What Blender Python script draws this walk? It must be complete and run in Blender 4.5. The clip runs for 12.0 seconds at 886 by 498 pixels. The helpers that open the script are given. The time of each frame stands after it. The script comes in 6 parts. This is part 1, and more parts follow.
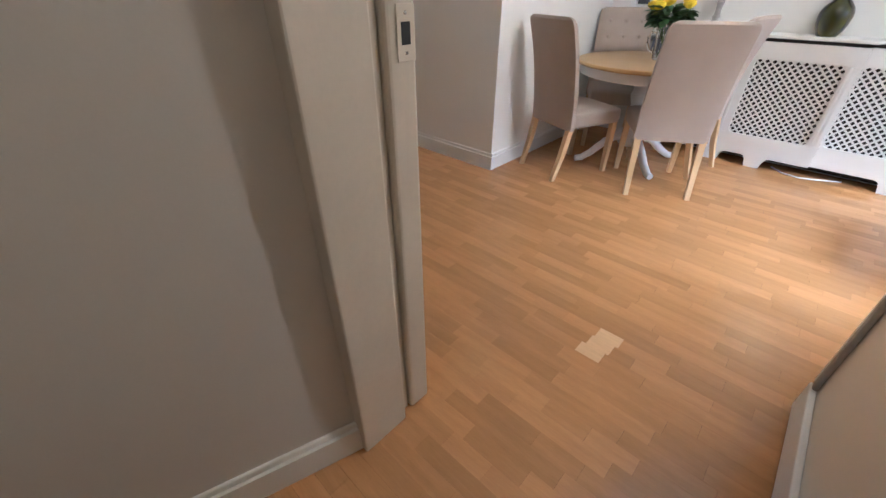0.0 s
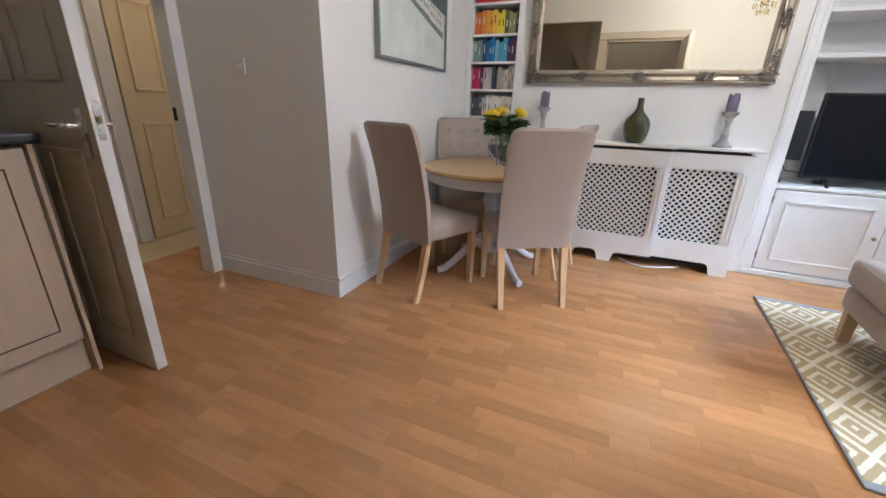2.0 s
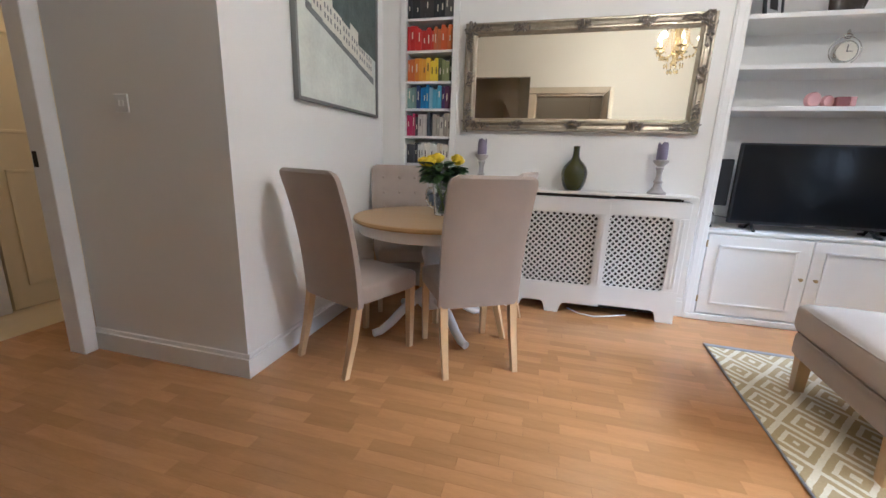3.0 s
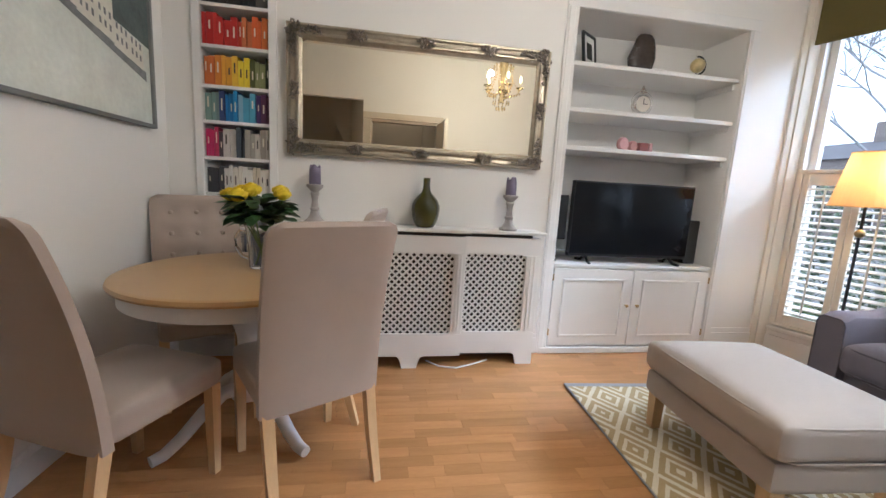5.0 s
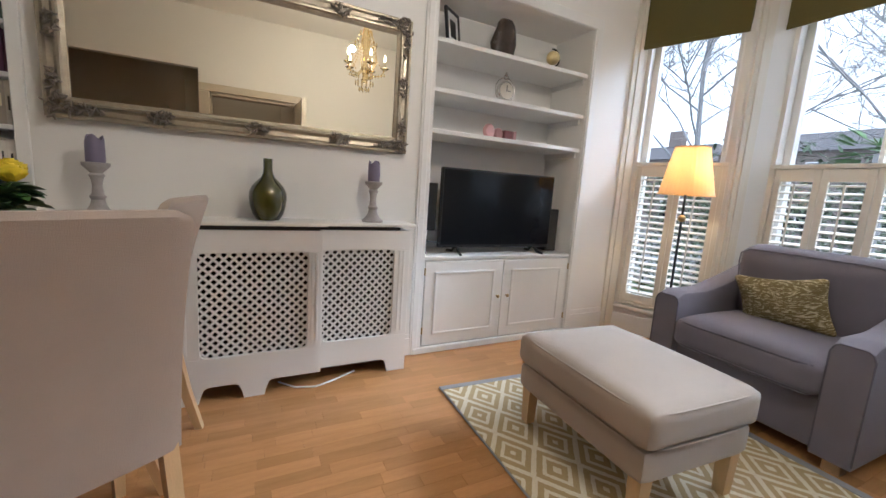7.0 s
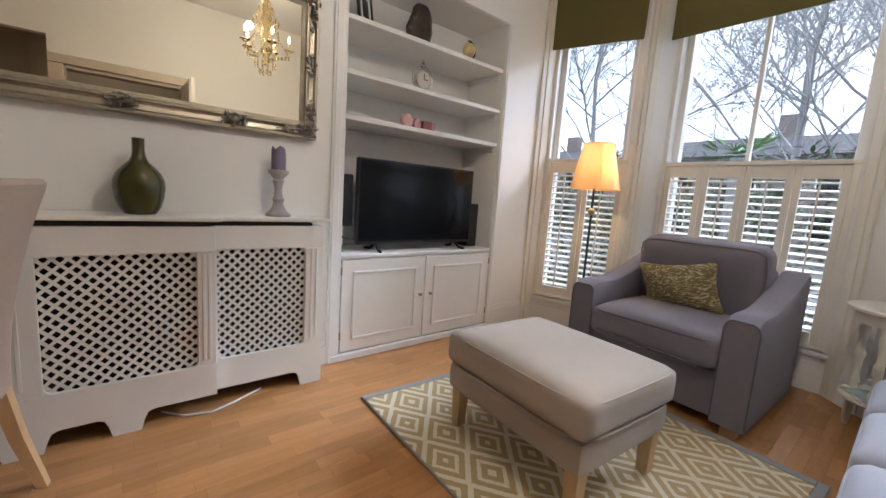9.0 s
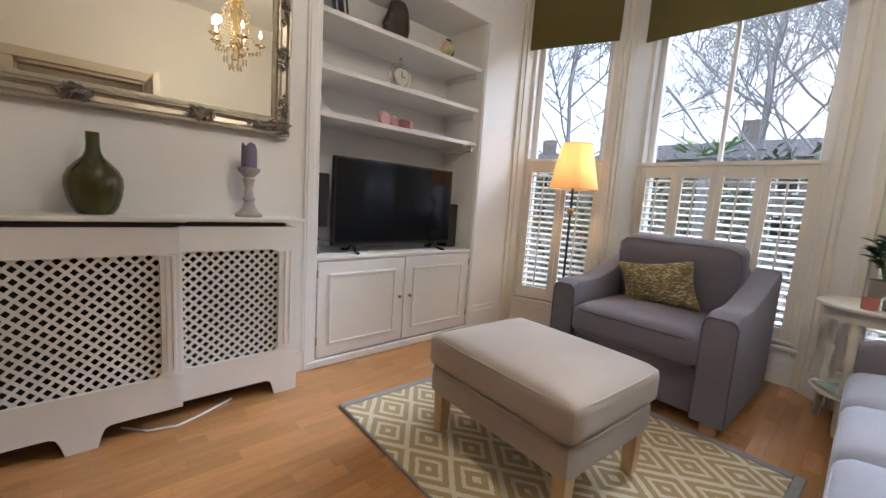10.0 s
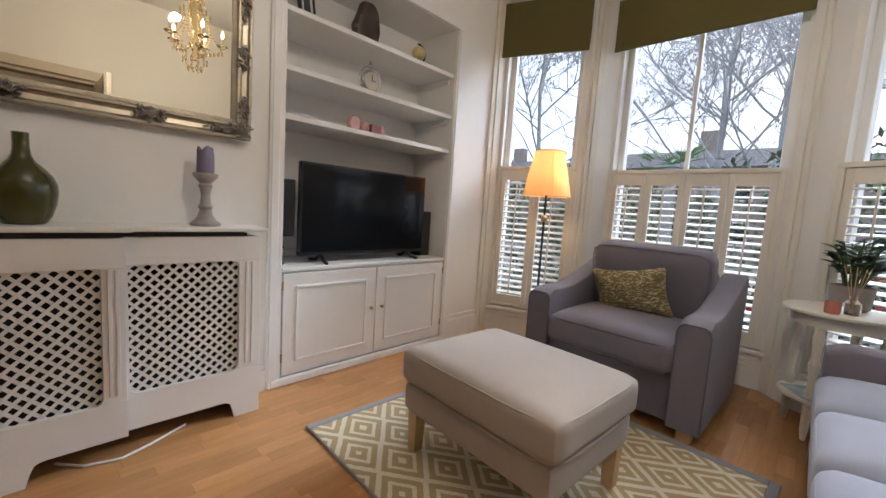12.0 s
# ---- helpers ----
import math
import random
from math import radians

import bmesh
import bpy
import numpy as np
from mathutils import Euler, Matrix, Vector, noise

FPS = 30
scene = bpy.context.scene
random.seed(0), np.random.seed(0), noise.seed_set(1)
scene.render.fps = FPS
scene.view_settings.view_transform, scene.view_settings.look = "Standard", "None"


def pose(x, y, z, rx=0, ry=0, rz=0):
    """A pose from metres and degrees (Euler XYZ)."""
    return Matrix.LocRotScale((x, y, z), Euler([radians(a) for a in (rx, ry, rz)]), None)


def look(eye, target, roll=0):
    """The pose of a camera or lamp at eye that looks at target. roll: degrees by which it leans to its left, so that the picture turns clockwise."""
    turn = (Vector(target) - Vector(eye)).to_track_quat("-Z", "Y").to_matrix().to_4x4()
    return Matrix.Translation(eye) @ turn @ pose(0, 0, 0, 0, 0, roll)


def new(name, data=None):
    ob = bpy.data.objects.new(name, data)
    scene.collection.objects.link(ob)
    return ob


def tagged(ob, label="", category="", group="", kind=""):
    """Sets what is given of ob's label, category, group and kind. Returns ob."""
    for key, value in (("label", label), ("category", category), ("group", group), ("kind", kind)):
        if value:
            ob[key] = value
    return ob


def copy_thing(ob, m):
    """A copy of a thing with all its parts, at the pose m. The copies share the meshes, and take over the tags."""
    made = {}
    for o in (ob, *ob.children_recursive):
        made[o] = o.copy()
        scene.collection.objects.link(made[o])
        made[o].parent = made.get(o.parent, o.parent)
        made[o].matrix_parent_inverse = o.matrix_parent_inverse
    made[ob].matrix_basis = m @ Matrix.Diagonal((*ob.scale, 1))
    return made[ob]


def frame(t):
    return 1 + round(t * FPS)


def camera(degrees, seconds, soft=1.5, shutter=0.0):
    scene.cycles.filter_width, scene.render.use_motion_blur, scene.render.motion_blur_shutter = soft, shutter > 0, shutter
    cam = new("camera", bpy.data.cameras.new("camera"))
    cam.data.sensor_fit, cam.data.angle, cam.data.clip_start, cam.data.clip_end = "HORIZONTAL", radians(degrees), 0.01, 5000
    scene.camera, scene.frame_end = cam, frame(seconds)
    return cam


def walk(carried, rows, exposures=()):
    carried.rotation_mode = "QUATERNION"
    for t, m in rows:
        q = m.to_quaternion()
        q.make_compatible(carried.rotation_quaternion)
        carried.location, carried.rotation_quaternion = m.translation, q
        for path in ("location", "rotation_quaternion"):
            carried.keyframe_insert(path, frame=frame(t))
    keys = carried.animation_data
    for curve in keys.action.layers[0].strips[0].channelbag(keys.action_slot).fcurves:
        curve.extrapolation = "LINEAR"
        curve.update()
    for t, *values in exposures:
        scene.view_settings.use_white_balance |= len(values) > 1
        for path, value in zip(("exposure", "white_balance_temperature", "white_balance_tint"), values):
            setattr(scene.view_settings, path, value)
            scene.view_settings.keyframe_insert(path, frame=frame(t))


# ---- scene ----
cam = camera(97.0, 12.0)
EXPOSURES = [(0.0, 0.62, 4850, 9), (1.5, 0.36, 4850, 9), (3.0, 0.13, 4950, 9), (5.5, -0.08, 5250, 9), (7.5, -0.36, 5400, 10), (10.5, -0.5, 5600, 11), (12.0, -0.57, 5650, 11)]
PATH = [
    (0, (1.773, -4.196, 1.244), (0.64, -2.985, 0.125), 0.0),
    (0.5, (1.7, -4.098, 1.258), (0.658, -2.739, 0.224), 0.9),
    (1, (1.611, -3.931, 1.204), (0.678, -2.42, 0.284), 1.0),
    (1.5, (1.554, -3.75, 1.166), (0.71, -2.122, 0.368), 1.3),
    (2, (1.486, -3.578, 1.17), (0.759, -1.845, 0.487), 1.6),
    (2.5, (1.457, -3.435, 1.183), (0.839, -1.621, 0.609), 1.7),
    (3, (1.426, -3.279, 1.158), (0.937, -1.395, 0.701), 1.9),
    (3.2, (1.407, -3.234, 1.175), (0.997, -1.325, 0.742), 2.2),
    (5, (1.319, -2.721, 1.209), (1.635, -0.77, 0.902), 3.3),
    (5.5, (1.342, -2.604, 1.22), (1.835, -0.693, 0.898), 3.3),
    (6, (1.391, -2.53, 1.19), (2.029, -0.66, 0.881), 3.3),
    (6.5, (1.435, -2.472, 1.184), (2.211, -0.655, 0.875), 3.5),
    (7, (1.493, -2.434, 1.173), (2.396, -0.675, 0.869), 3.8),
    (7.5, (1.51, -2.382, 1.147), (2.542, -0.694, 0.856), 4.1),
    (9.5, (1.564, -2.268, 1.11), (2.868, -0.775, 0.845), 3.9),
    (10, (1.575, -2.242, 1.101), (2.919, -0.784, 0.847), 3.9),
    (10.5, (1.582, -2.225, 1.102), (2.958, -0.794, 0.857), 3.8),
    (11, (1.595, -2.212, 1.102), (2.999, -0.806, 0.87), 3.7),
    (11.5, (1.611, -2.193, 1.099), (3.04, -0.811, 0.881), 3.8),
    (12, (1.63, -2.186, 1.102), (3.073, -0.816, 0.893), 3.8),
]
walk(cam, [(t, look(eye, target, roll)) for t, eye, target, roll in PATH], EXPOSURES)

# ---- light ----
world = bpy.data.worlds.new("world")
scene.world = world
world.use_nodes = True
_wn = world.node_tree.nodes
_bg = _wn["Background"]
_sky = _wn.new("ShaderNodeTexSky")
_sky.sky_type, _sky.sun_disc = "NISHITA", False
_sky.sun_elevation, _sky.sun_rotation = radians(26), radians(101)
_sky.air_density, _sky.dust_density, _sky.ozone_density = 1.0, 6.0, 0.6
_mix = _wn.new("ShaderNodeMixRGB")
_mix.inputs[0].default_value = 0.8
_mix.inputs[2].default_value = (20.0, 21.2, 22.8, 1)
world.node_tree.links.new(_sky.outputs[0], _mix.inputs[1])
world.node_tree.links.new(_mix.outputs[0], _bg.inputs[0])
_bg.inputs[1].default_value = 0.15


def lamp(name, kind, m, energy, color, **kw):
    data = bpy.data.lights.new(name, kind)
    data.energy, data.color = energy, color
    if "size" in kw:
        data.size = kw["size"]
    if "size_y" in kw:
        data.shape, data.size_y = "RECTANGLE", kw["size_y"]
    if "angle" in kw:
        data.angle = kw["angle"]
    if "radius" in kw:
        data.shadow_soft_size = kw["radius"]
    ob = new(name, data)
    ob.matrix_basis = m
    return ob


lamp("sun", "SUN", look((20, -4.0, 10), (0, 0, 0)), 1.1, (1, 0.96, 0.9), angle=radians(25))
# area lamp added out of view, standing in for high sky through the bay
lamp("sky_fill", "AREA", look((15.5, -2.4, 9.2), (2.0, -1.2, 0.9)), 7500, (0.92, 0.96, 1.0), size=9.0, size_y=3.4)
WARM = (1.0, 0.66, 0.34)
lamp("shade_bulb", "POINT", pose(4.39, -0.63, 1.42), 11, WARM, radius=0.04)
lamp("chandelier_glow", "POINT", pose(2.50, -1.99, 2.45), 68, (1.0, 0.83, 0.62), radius=0.03)
lamp("hall_lamp", "POINT", pose(-1.62, -1.2, 2.75), 9, WARM, radius=0.2)
# fill light added in the passage, where no lamp is known
lamp("passage_fill", "POINT", pose(1.5, -5.2, 2.6), 4, (1.0, 0.86, 0.66), radius=0.2)

# ---- materials ----


def mat(name, color, rough=0.5, metal=0.0, var=0.06, scale=8.0, bump=0.0, bscale=60.0, per_object=0.0, island=0.0, spec=0.5, coat=0.0, stretch=(1, 1, 1), sheen=0.0):
    m = bpy.data.materials.new(name)
    m.use_nodes = True
    nt = m.node_tree
    b = nt.nodes["Principled BSDF"]
    b.inputs["Roughness"].default_value, b.inputs["Metallic"].default_value = rough, metal
    b.inputs["Specular IOR Level"].default_value = spec
    b.inputs["Coat Weight"].default_value = coat
    b.inputs["Sheen Weight"].default_value = sheen
    tc = nt.nodes.new("ShaderNodeTexCoord")
    mp = nt.nodes.new("ShaderNodeMapping")
    mp.inputs["Scale"].default_value = stretch
    nt.links.new(tc.outputs["Object"], mp.inputs[0])
    n1, n2 = nt.nodes.new("ShaderNodeTexNoise"), nt.nodes.new("ShaderNodeTexNoise")
    n1.inputs["Scale"].default_value, n1.inputs["Detail"].default_value = scale, 5
    n2.inputs["Scale"].default_value, n2.inputs["Detail"].default_value = bscale, 4
    nt.links.new(mp.outputs[0], n1.inputs["Vector"])
    nt.links.new(mp.outputs[0], n2.inputs["Vector"])
    hs = nt.nodes.new("ShaderNodeHueSaturation")
    hs.inputs["Color"].default_value = (*color, 1)
    add = nt.nodes.new("ShaderNodeMath")
    add.operation = "MULTIPLY_ADD"
    add.inputs[1].default_value, add.inputs[2].default_value = 4 * var, 1 - 2 * var
    nt.links.new(n1.outputs[0], add.inputs[0])
    value = add.outputs[0]
    add2 = nt.nodes.new("ShaderNodeMath")
    add2.operation = "MULTIPLY_ADD"
    add2.inputs[1].default_value = 1.6 * var
    nt.links.new(n2.outputs[0], add2.inputs[0])
    nt.links.new(value, add2.inputs[2])
    value = add2.outputs[0]
    if per_object or island:
        src = nt.nodes.new("ShaderNodeObjectInfo" if per_object else "ShaderNodeNewGeometry")
        amount = per_object or island
        out = src.outputs["Random"] if per_object else src.outputs["Random Per Island"]
        mul = nt.nodes.new("ShaderNodeMath")
        mul.operation = "MULTIPLY_ADD"
        mul.inputs[1].default_value, mul.inputs[2].default_value = amount, 1 - amount / 2
        nt.links.new(out, mul.inputs[0])
        both = nt.nodes.new("ShaderNodeMath")
        both.operation = "MULTIPLY"
        nt.links.new(mul.outputs[0], both.inputs[0])
        nt.links.new(value, both.inputs[1])
        value = both.outputs[0]
    nt.links.new(value, hs.inputs["Value"])
    nt.links.new(hs.outputs[0], b.inputs["Base Color"])
    rr = nt.nodes.new("ShaderNodeMath")
    rr.operation = "MULTIPLY_ADD"
    rr.inputs[1].default_value, rr.inputs[2].default_value = 0.2, rough - 0.1
    nt.links.new(n1.outputs[0], rr.inputs[0])
    nt.links.new(rr.outputs[0], b.inputs["Roughness"])
    if bump:
        bp = nt.nodes.new("ShaderNodeBump")
        bp.inputs["Strength"].default_value, bp.inputs["Distance"].default_value = bump, 0.004
        nt.links.new(n2.outputs[0], bp.inputs["Height"])
        nt.links.new(bp.outputs[0], b.inputs["Normal"])
    return m


def glass(name, color=(1, 1, 1), rough=0.0, ior=1.45):
    m = bpy.data.materials.new(name)
    m.use_nodes = True
    b = m.node_tree.nodes["Principled BSDF"]
    b.inputs["Base Color"].default_value = (*color, 1)
    b.inputs["Roughness"].default_value, b.inputs["IOR"].default_value = rough, ior
    b.inputs["Transmission Weight"].default_value = 1.0
    return m


def glow(name, color, strength, base=(0.8, 0.8, 0.8)):
    m = bpy.data.materials.new(name)
    m.use_nodes = True
    b = m.node_tree.nodes["Principled BSDF"]
    b.inputs["Base Color"].default_value = (*base, 1)
    b.inputs["Emission Color"].default_value = (*color, 1)
    b.inputs["Emission Strength"].default_value = strength
    return m


M_WALL = mat("wall_paint", (0.83, 0.81, 0.775), 0.75, var=0.015, scale=1.5, bump=0.08, bscale=180)
# wall paint darkened, so that passage and kitchen carry their shade in the colour
M_HALLWALL = mat("shaded_wall_paint", (0.66, 0.60, 0.52), 0.75, var=0.03, scale=1.5, bump=0.08, bscale=180)
M_CEIL = mat("ceiling_paint", (0.85, 0.84, 0.81), 0.8, var=0.015, scale=1.5)
M_WHITE = mat("white_gloss_paint", (0.82, 0.81, 0.79), 0.35, var=0.02, scale=5, bump=0.04, bscale=90)
M_CREAM = mat("cream_paint", (0.78, 0.745, 0.66), 0.4, var=0.03, scale=4, bump=0.05, bscale=90)
# cream lining paint taken down to beige, with the doorway's shade in the colour
M_LINING = mat("shaded_lining_paint", (0.58, 0.51, 0.41), 0.45, var=0.05, scale=5, bump=0.06, bscale=70)
M_COVER = mat("radiator_cover_paint", (0.82, 0.805, 0.775), 0.38, var=0.02, scale=4, bump=0.04, bscale=90)
M_YDOOR = mat("cream_door_paint", (0.78, 0.66, 0.42), 0.4, var=0.03, scale=4, bump=0.05, bscale=90)
M_SHUT = mat("shutter_paint", (0.80, 0.76, 0.68), 0.4, var=0.02, scale=6)
M_SUBFLOOR = mat("sub_floor_board", (0.12, 0.07, 0.03), 0.8)
# cream door paint, darkened for the shade on the open leaf's faces
M_SHADEDOOR = mat("shaded_cream_door", (0.52, 0.45, 0.33), 0.45, var=0.08, scale=4, bump=0.06)
M_FABRIC = mat("taupe_fabric", (0.40, 0.325, 0.27), 0.9, var=0.05, scale=7, bump=0.5, bscale=420, sheen=0.25)
M_OTT = mat("oatmeal_fabric", (0.41, 0.35, 0.292), 0.9, var=0.05, scale=6, bump=0.5, bscale=420, sheen=0.2)
M_BLUE = mat("slate_blue_fabric", (0.18, 0.162, 0.195), 0.92, var=0.08, scale=6, bump=0.5, bscale=420, sheen=0.12)
M_PIPE = mat("dark_piping", (0.125, 0.112, 0.137), 0.9)
# sofa cloth made paler and bluer to hold the bay's window light
M_SOFA = mat("lit_grey_blue_fabric", (0.36, 0.38, 0.47), 0.92, var=0.06, scale=6, bump=0.5, bscale=420, sheen=0.3)
M_OAK = mat("pale_oak", (0.58, 0.39, 0.20), 0.45, var=0.09, scale=5, stretch=(6, 6, 0.8), bump=0.15)
M_TABLETOP = mat("table_oak", (0.50, 0.315, 0.135), 0.33, var=0.015, scale=2, stretch=(1, 1.6, 1.6), bump=0.0, bscale=5, coat=0.2)
M_TWHITE = mat("table_white_paint", (0.78, 0.77, 0.76), 0.4, var=0.03)
M_FRAME = mat("antique_silver", (0.36, 0.315, 0.24), 0.36, metal=0.75, var=0.16, scale=22, bump=0.5, bscale=70)
M_ORN = mat("tarnished_silver", (0.20, 0.175, 0.15), 0.42, metal=0.7, var=0.2, scale=40, bump=0.6, bscale=120)
M_BLACK = mat("black_plastic", (0.012, 0.012, 0.013), 0.35, var=0.05)
M_SCREEN = mat("tv_screen", (0.006, 0.007, 0.009), 0.10, var=0.02, spec=0.22)
M_GREY = mat("dark_grey_metal", (0.05, 0.05, 0.05), 0.4, metal=0.6)
M_CHROME = mat("brushed_chrome", (0.62, 0.60, 0.56), 0.25, metal=1.0, var=0.03)
M_BRASS = mat("aged_brass", (0.45, 0.33, 0.17), 0.35, metal=1.0, var=0.1)
M_VASE = mat("olive_glass", (0.043, 0.041, 0.004), 0.08, var=0.05, scale=3, coat=0.4)
M_CANDLE = mat("purple_wax", (0.165, 0.14, 0.21), 0.55, var=0.06)
M_STICK = mat("whitewashed_grey_wood", (0.34, 0.315, 0.305), 0.65, var=0.16, scale=18, bump=0.4)
# near-black colour that stands for the shade inside holes and gaps
M_HOLESHADE = mat("recess_shade", (0.03, 0.028, 0.026), 0.9)
M_BLIND = mat("olive_blind_fabric", (0.125, 0.105, 0.032), 0.9, var=0.06, bump=0.4, bscale=350)
M_WORKTOP = mat("dark_worktop", (0.035, 0.038, 0.045), 0.3, var=0.2, scale=60)
M_KITCHEN = mat("pale_maple_front", (0.62, 0.49, 0.36), 0.4, var=0.05, stretch=(5, 5, 0.7))
M_CUSHION = mat("olive_print_fabric", (0.17, 0.13, 0.05), 0.85, var=0.2, scale=10, bump=0.5, bscale=300)


def print_pattern(m, color):
    """Pale sketchy leaf lines over the cloth's own colour."""
    nt = m.node_tree
    b = nt.nodes["Principled BSDF"]
    old = b.inputs["Base Color"].links[0].from_socket
    tc = nt.nodes.new("ShaderNodeTexCoord")
    mp = nt.nodes.new("ShaderNodeMapping")
    mp.inputs["Scale"].default_value = (0.8, 2.6, 1.0)
    mp.inputs["Rotation"].default_value = (0, 0, 0.5)
    nt.links.new(tc.outputs["Object"], mp.inputs[0])
    w = nt.nodes.new("ShaderNodeTexNoise")
    w.inputs["Scale"].default_value, w.inputs["Detail"].default_value, w.inputs["Roughness"].default_value, w.inputs["Distortion"].default_value = 13.0, 5.0, 0.62, 3.5
    nt.links.new(mp.outputs[0], w.inputs["Vector"])
    r = nt.nodes.new("ShaderNodeValToRGB")
    r.color_ramp.elements[0].position, r.color_ramp.elements[1].position = 0.50, 0.62
    nt.links.new(w.outputs[0], r.inputs[0])
    x = nt.nodes.new("ShaderNodeMixRGB")
    x.inputs[2].default_value = (*color, 1)
    nt.links.new(r.outputs[0], x.inputs[0])
    nt.links.new(old, x.inputs[1])
    nt.links.new(x.outputs[0], b.inputs["Base Color"])


print_pattern(M_CUSHION, (0.60, 0.53, 0.34))
M_LEAF = mat("green_leaf", (0.035, 0.085, 0.022), 0.45, var=0.2, scale=20, island=0.7)
M_STEM = mat("green_stem", (0.10, 0.17, 0.05), 0.5)
M_PETAL = mat("yellow_petal", (0.88, 0.66, 0.02), 0.5, var=0.1, scale=30, island=0.25)
M_POT = mat("grey_stone_pot", (0.30, 0.27, 0.25), 0.7, var=0.1, bump=0.3)
M_SOIL = mat("potting_soil", (0.03, 0.02, 0.015), 0.95, var=0.3, scale=60)
M_MIRROR = mat("mirror_silver", (0.86, 0.80, 0.66), 0.0, metal=1.0, var=0.0)
M_MIRROR.node_tree.nodes["Principled BSDF"].inputs["Roughness"].default_value = 0.0
for _l in list(M_MIRROR.node_tree.links):
    if _l.to_socket.name == "Roughness":
        M_MIRROR.node_tree.links.remove(_l)
M_GLASS = glass("window_glass")
M_CLEAR = glass("clear_glass", (0.95, 0.97, 0.96))
M_CRYSTAL = glass("crystal", (1.0, 0.86, 0.55), 0.05, 1.5)


def shade_cloth():
    """Pleated cloth that lets the bulb shine through it."""
    m = bpy.data.materials.new("lamp_shade_fabric")
    m.use_nodes = True
    nt = m.node_tree
    b = nt.nodes["Principled BSDF"]
    b.inputs["Base Color"].default_value = (0.80, 0.60, 0.32, 1)
    b.inputs["Roughness"].default_value = 0.9
    b.inputs["Emission Color"].default_value = (1.0, 0.46, 0.10, 1)
    b.inputs["Emission Strength"].default_value = 0.16
    tr = nt.nodes.new("ShaderNodeBsdfTranslucent")
    tr.inputs["Color"].default_value = (0.95, 0.57, 0.25, 1)
    mx = nt.nodes.new("ShaderNodeMixShader")
    mx.inputs[0].default_value = 0.3
    nt.links.new(b.outputs[0], mx.inputs[1])
    nt.links.new(tr.outputs[0], mx.inputs[2])
    nt.links.new(mx.outputs[0], nt.nodes["Material Output"].inputs["Surface"])
    return m


M_SHADE = shade_cloth()
M_BULB = glow("bulb", (1.0, 0.76, 0.42), 18)
M_BEAD = mat("gold_glass_bead", (0.85, 0.66, 0.34), 0.18, metal=0.35, var=0.12, scale=40, coat=0.6)
M_BARK = mat("bark", (0.27, 0.265, 0.265), 0.9, var=0.2, scale=10)
M_BUSH = mat("bush_leaf", (0.06, 0.085, 0.045), 0.7, var=0.3, scale=4, island=0.6)
M_ROOF = mat("roof_tile", (0.11, 0.10, 0.10), 0.8, var=0.15)
M_BRICK = mat("far_brick", (0.20, 0.165, 0.145), 0.85, var=0.15)
M_GROUND = mat("wet_pavement", (0.13, 0.128, 0.125), 0.6, var=0.15, scale=1.2)
M_GRASS = mat("lawn", (0.05, 0.085, 0.025), 0.9, var=0.3, scale=3)
M_CARRED = mat("red_car_paint", (0.45, 0.02, 0.025), 0.25, coat=0.8)
M_CARWHITE = mat("white_car_paint", (0.75, 0.76, 0.78), 0.25, coat=0.8)
M_TYRE = mat("tyre", (0.02, 0.02, 0.02), 0.8)
M_PALEFLOOR = mat("pale_hall_floor", (0.62, 0.50, 0.30), 0.4, var=0.05)


def wood_floor(name, joined):
    m = mat(name, (0.42, 0.213, 0.081), 0.16, var=0.12, scale=3.0, stretch=(1.2, 9, 1), bump=0.05, bscale=24, per_object=0 if joined else 0.27, island=0.27 if joined else 0, coat=0.0)
    return m


M_FLOOR_P = wood_floor("laminate_strip", False)
M_FLOOR_J = wood_floor("laminate_strips_joined", True)


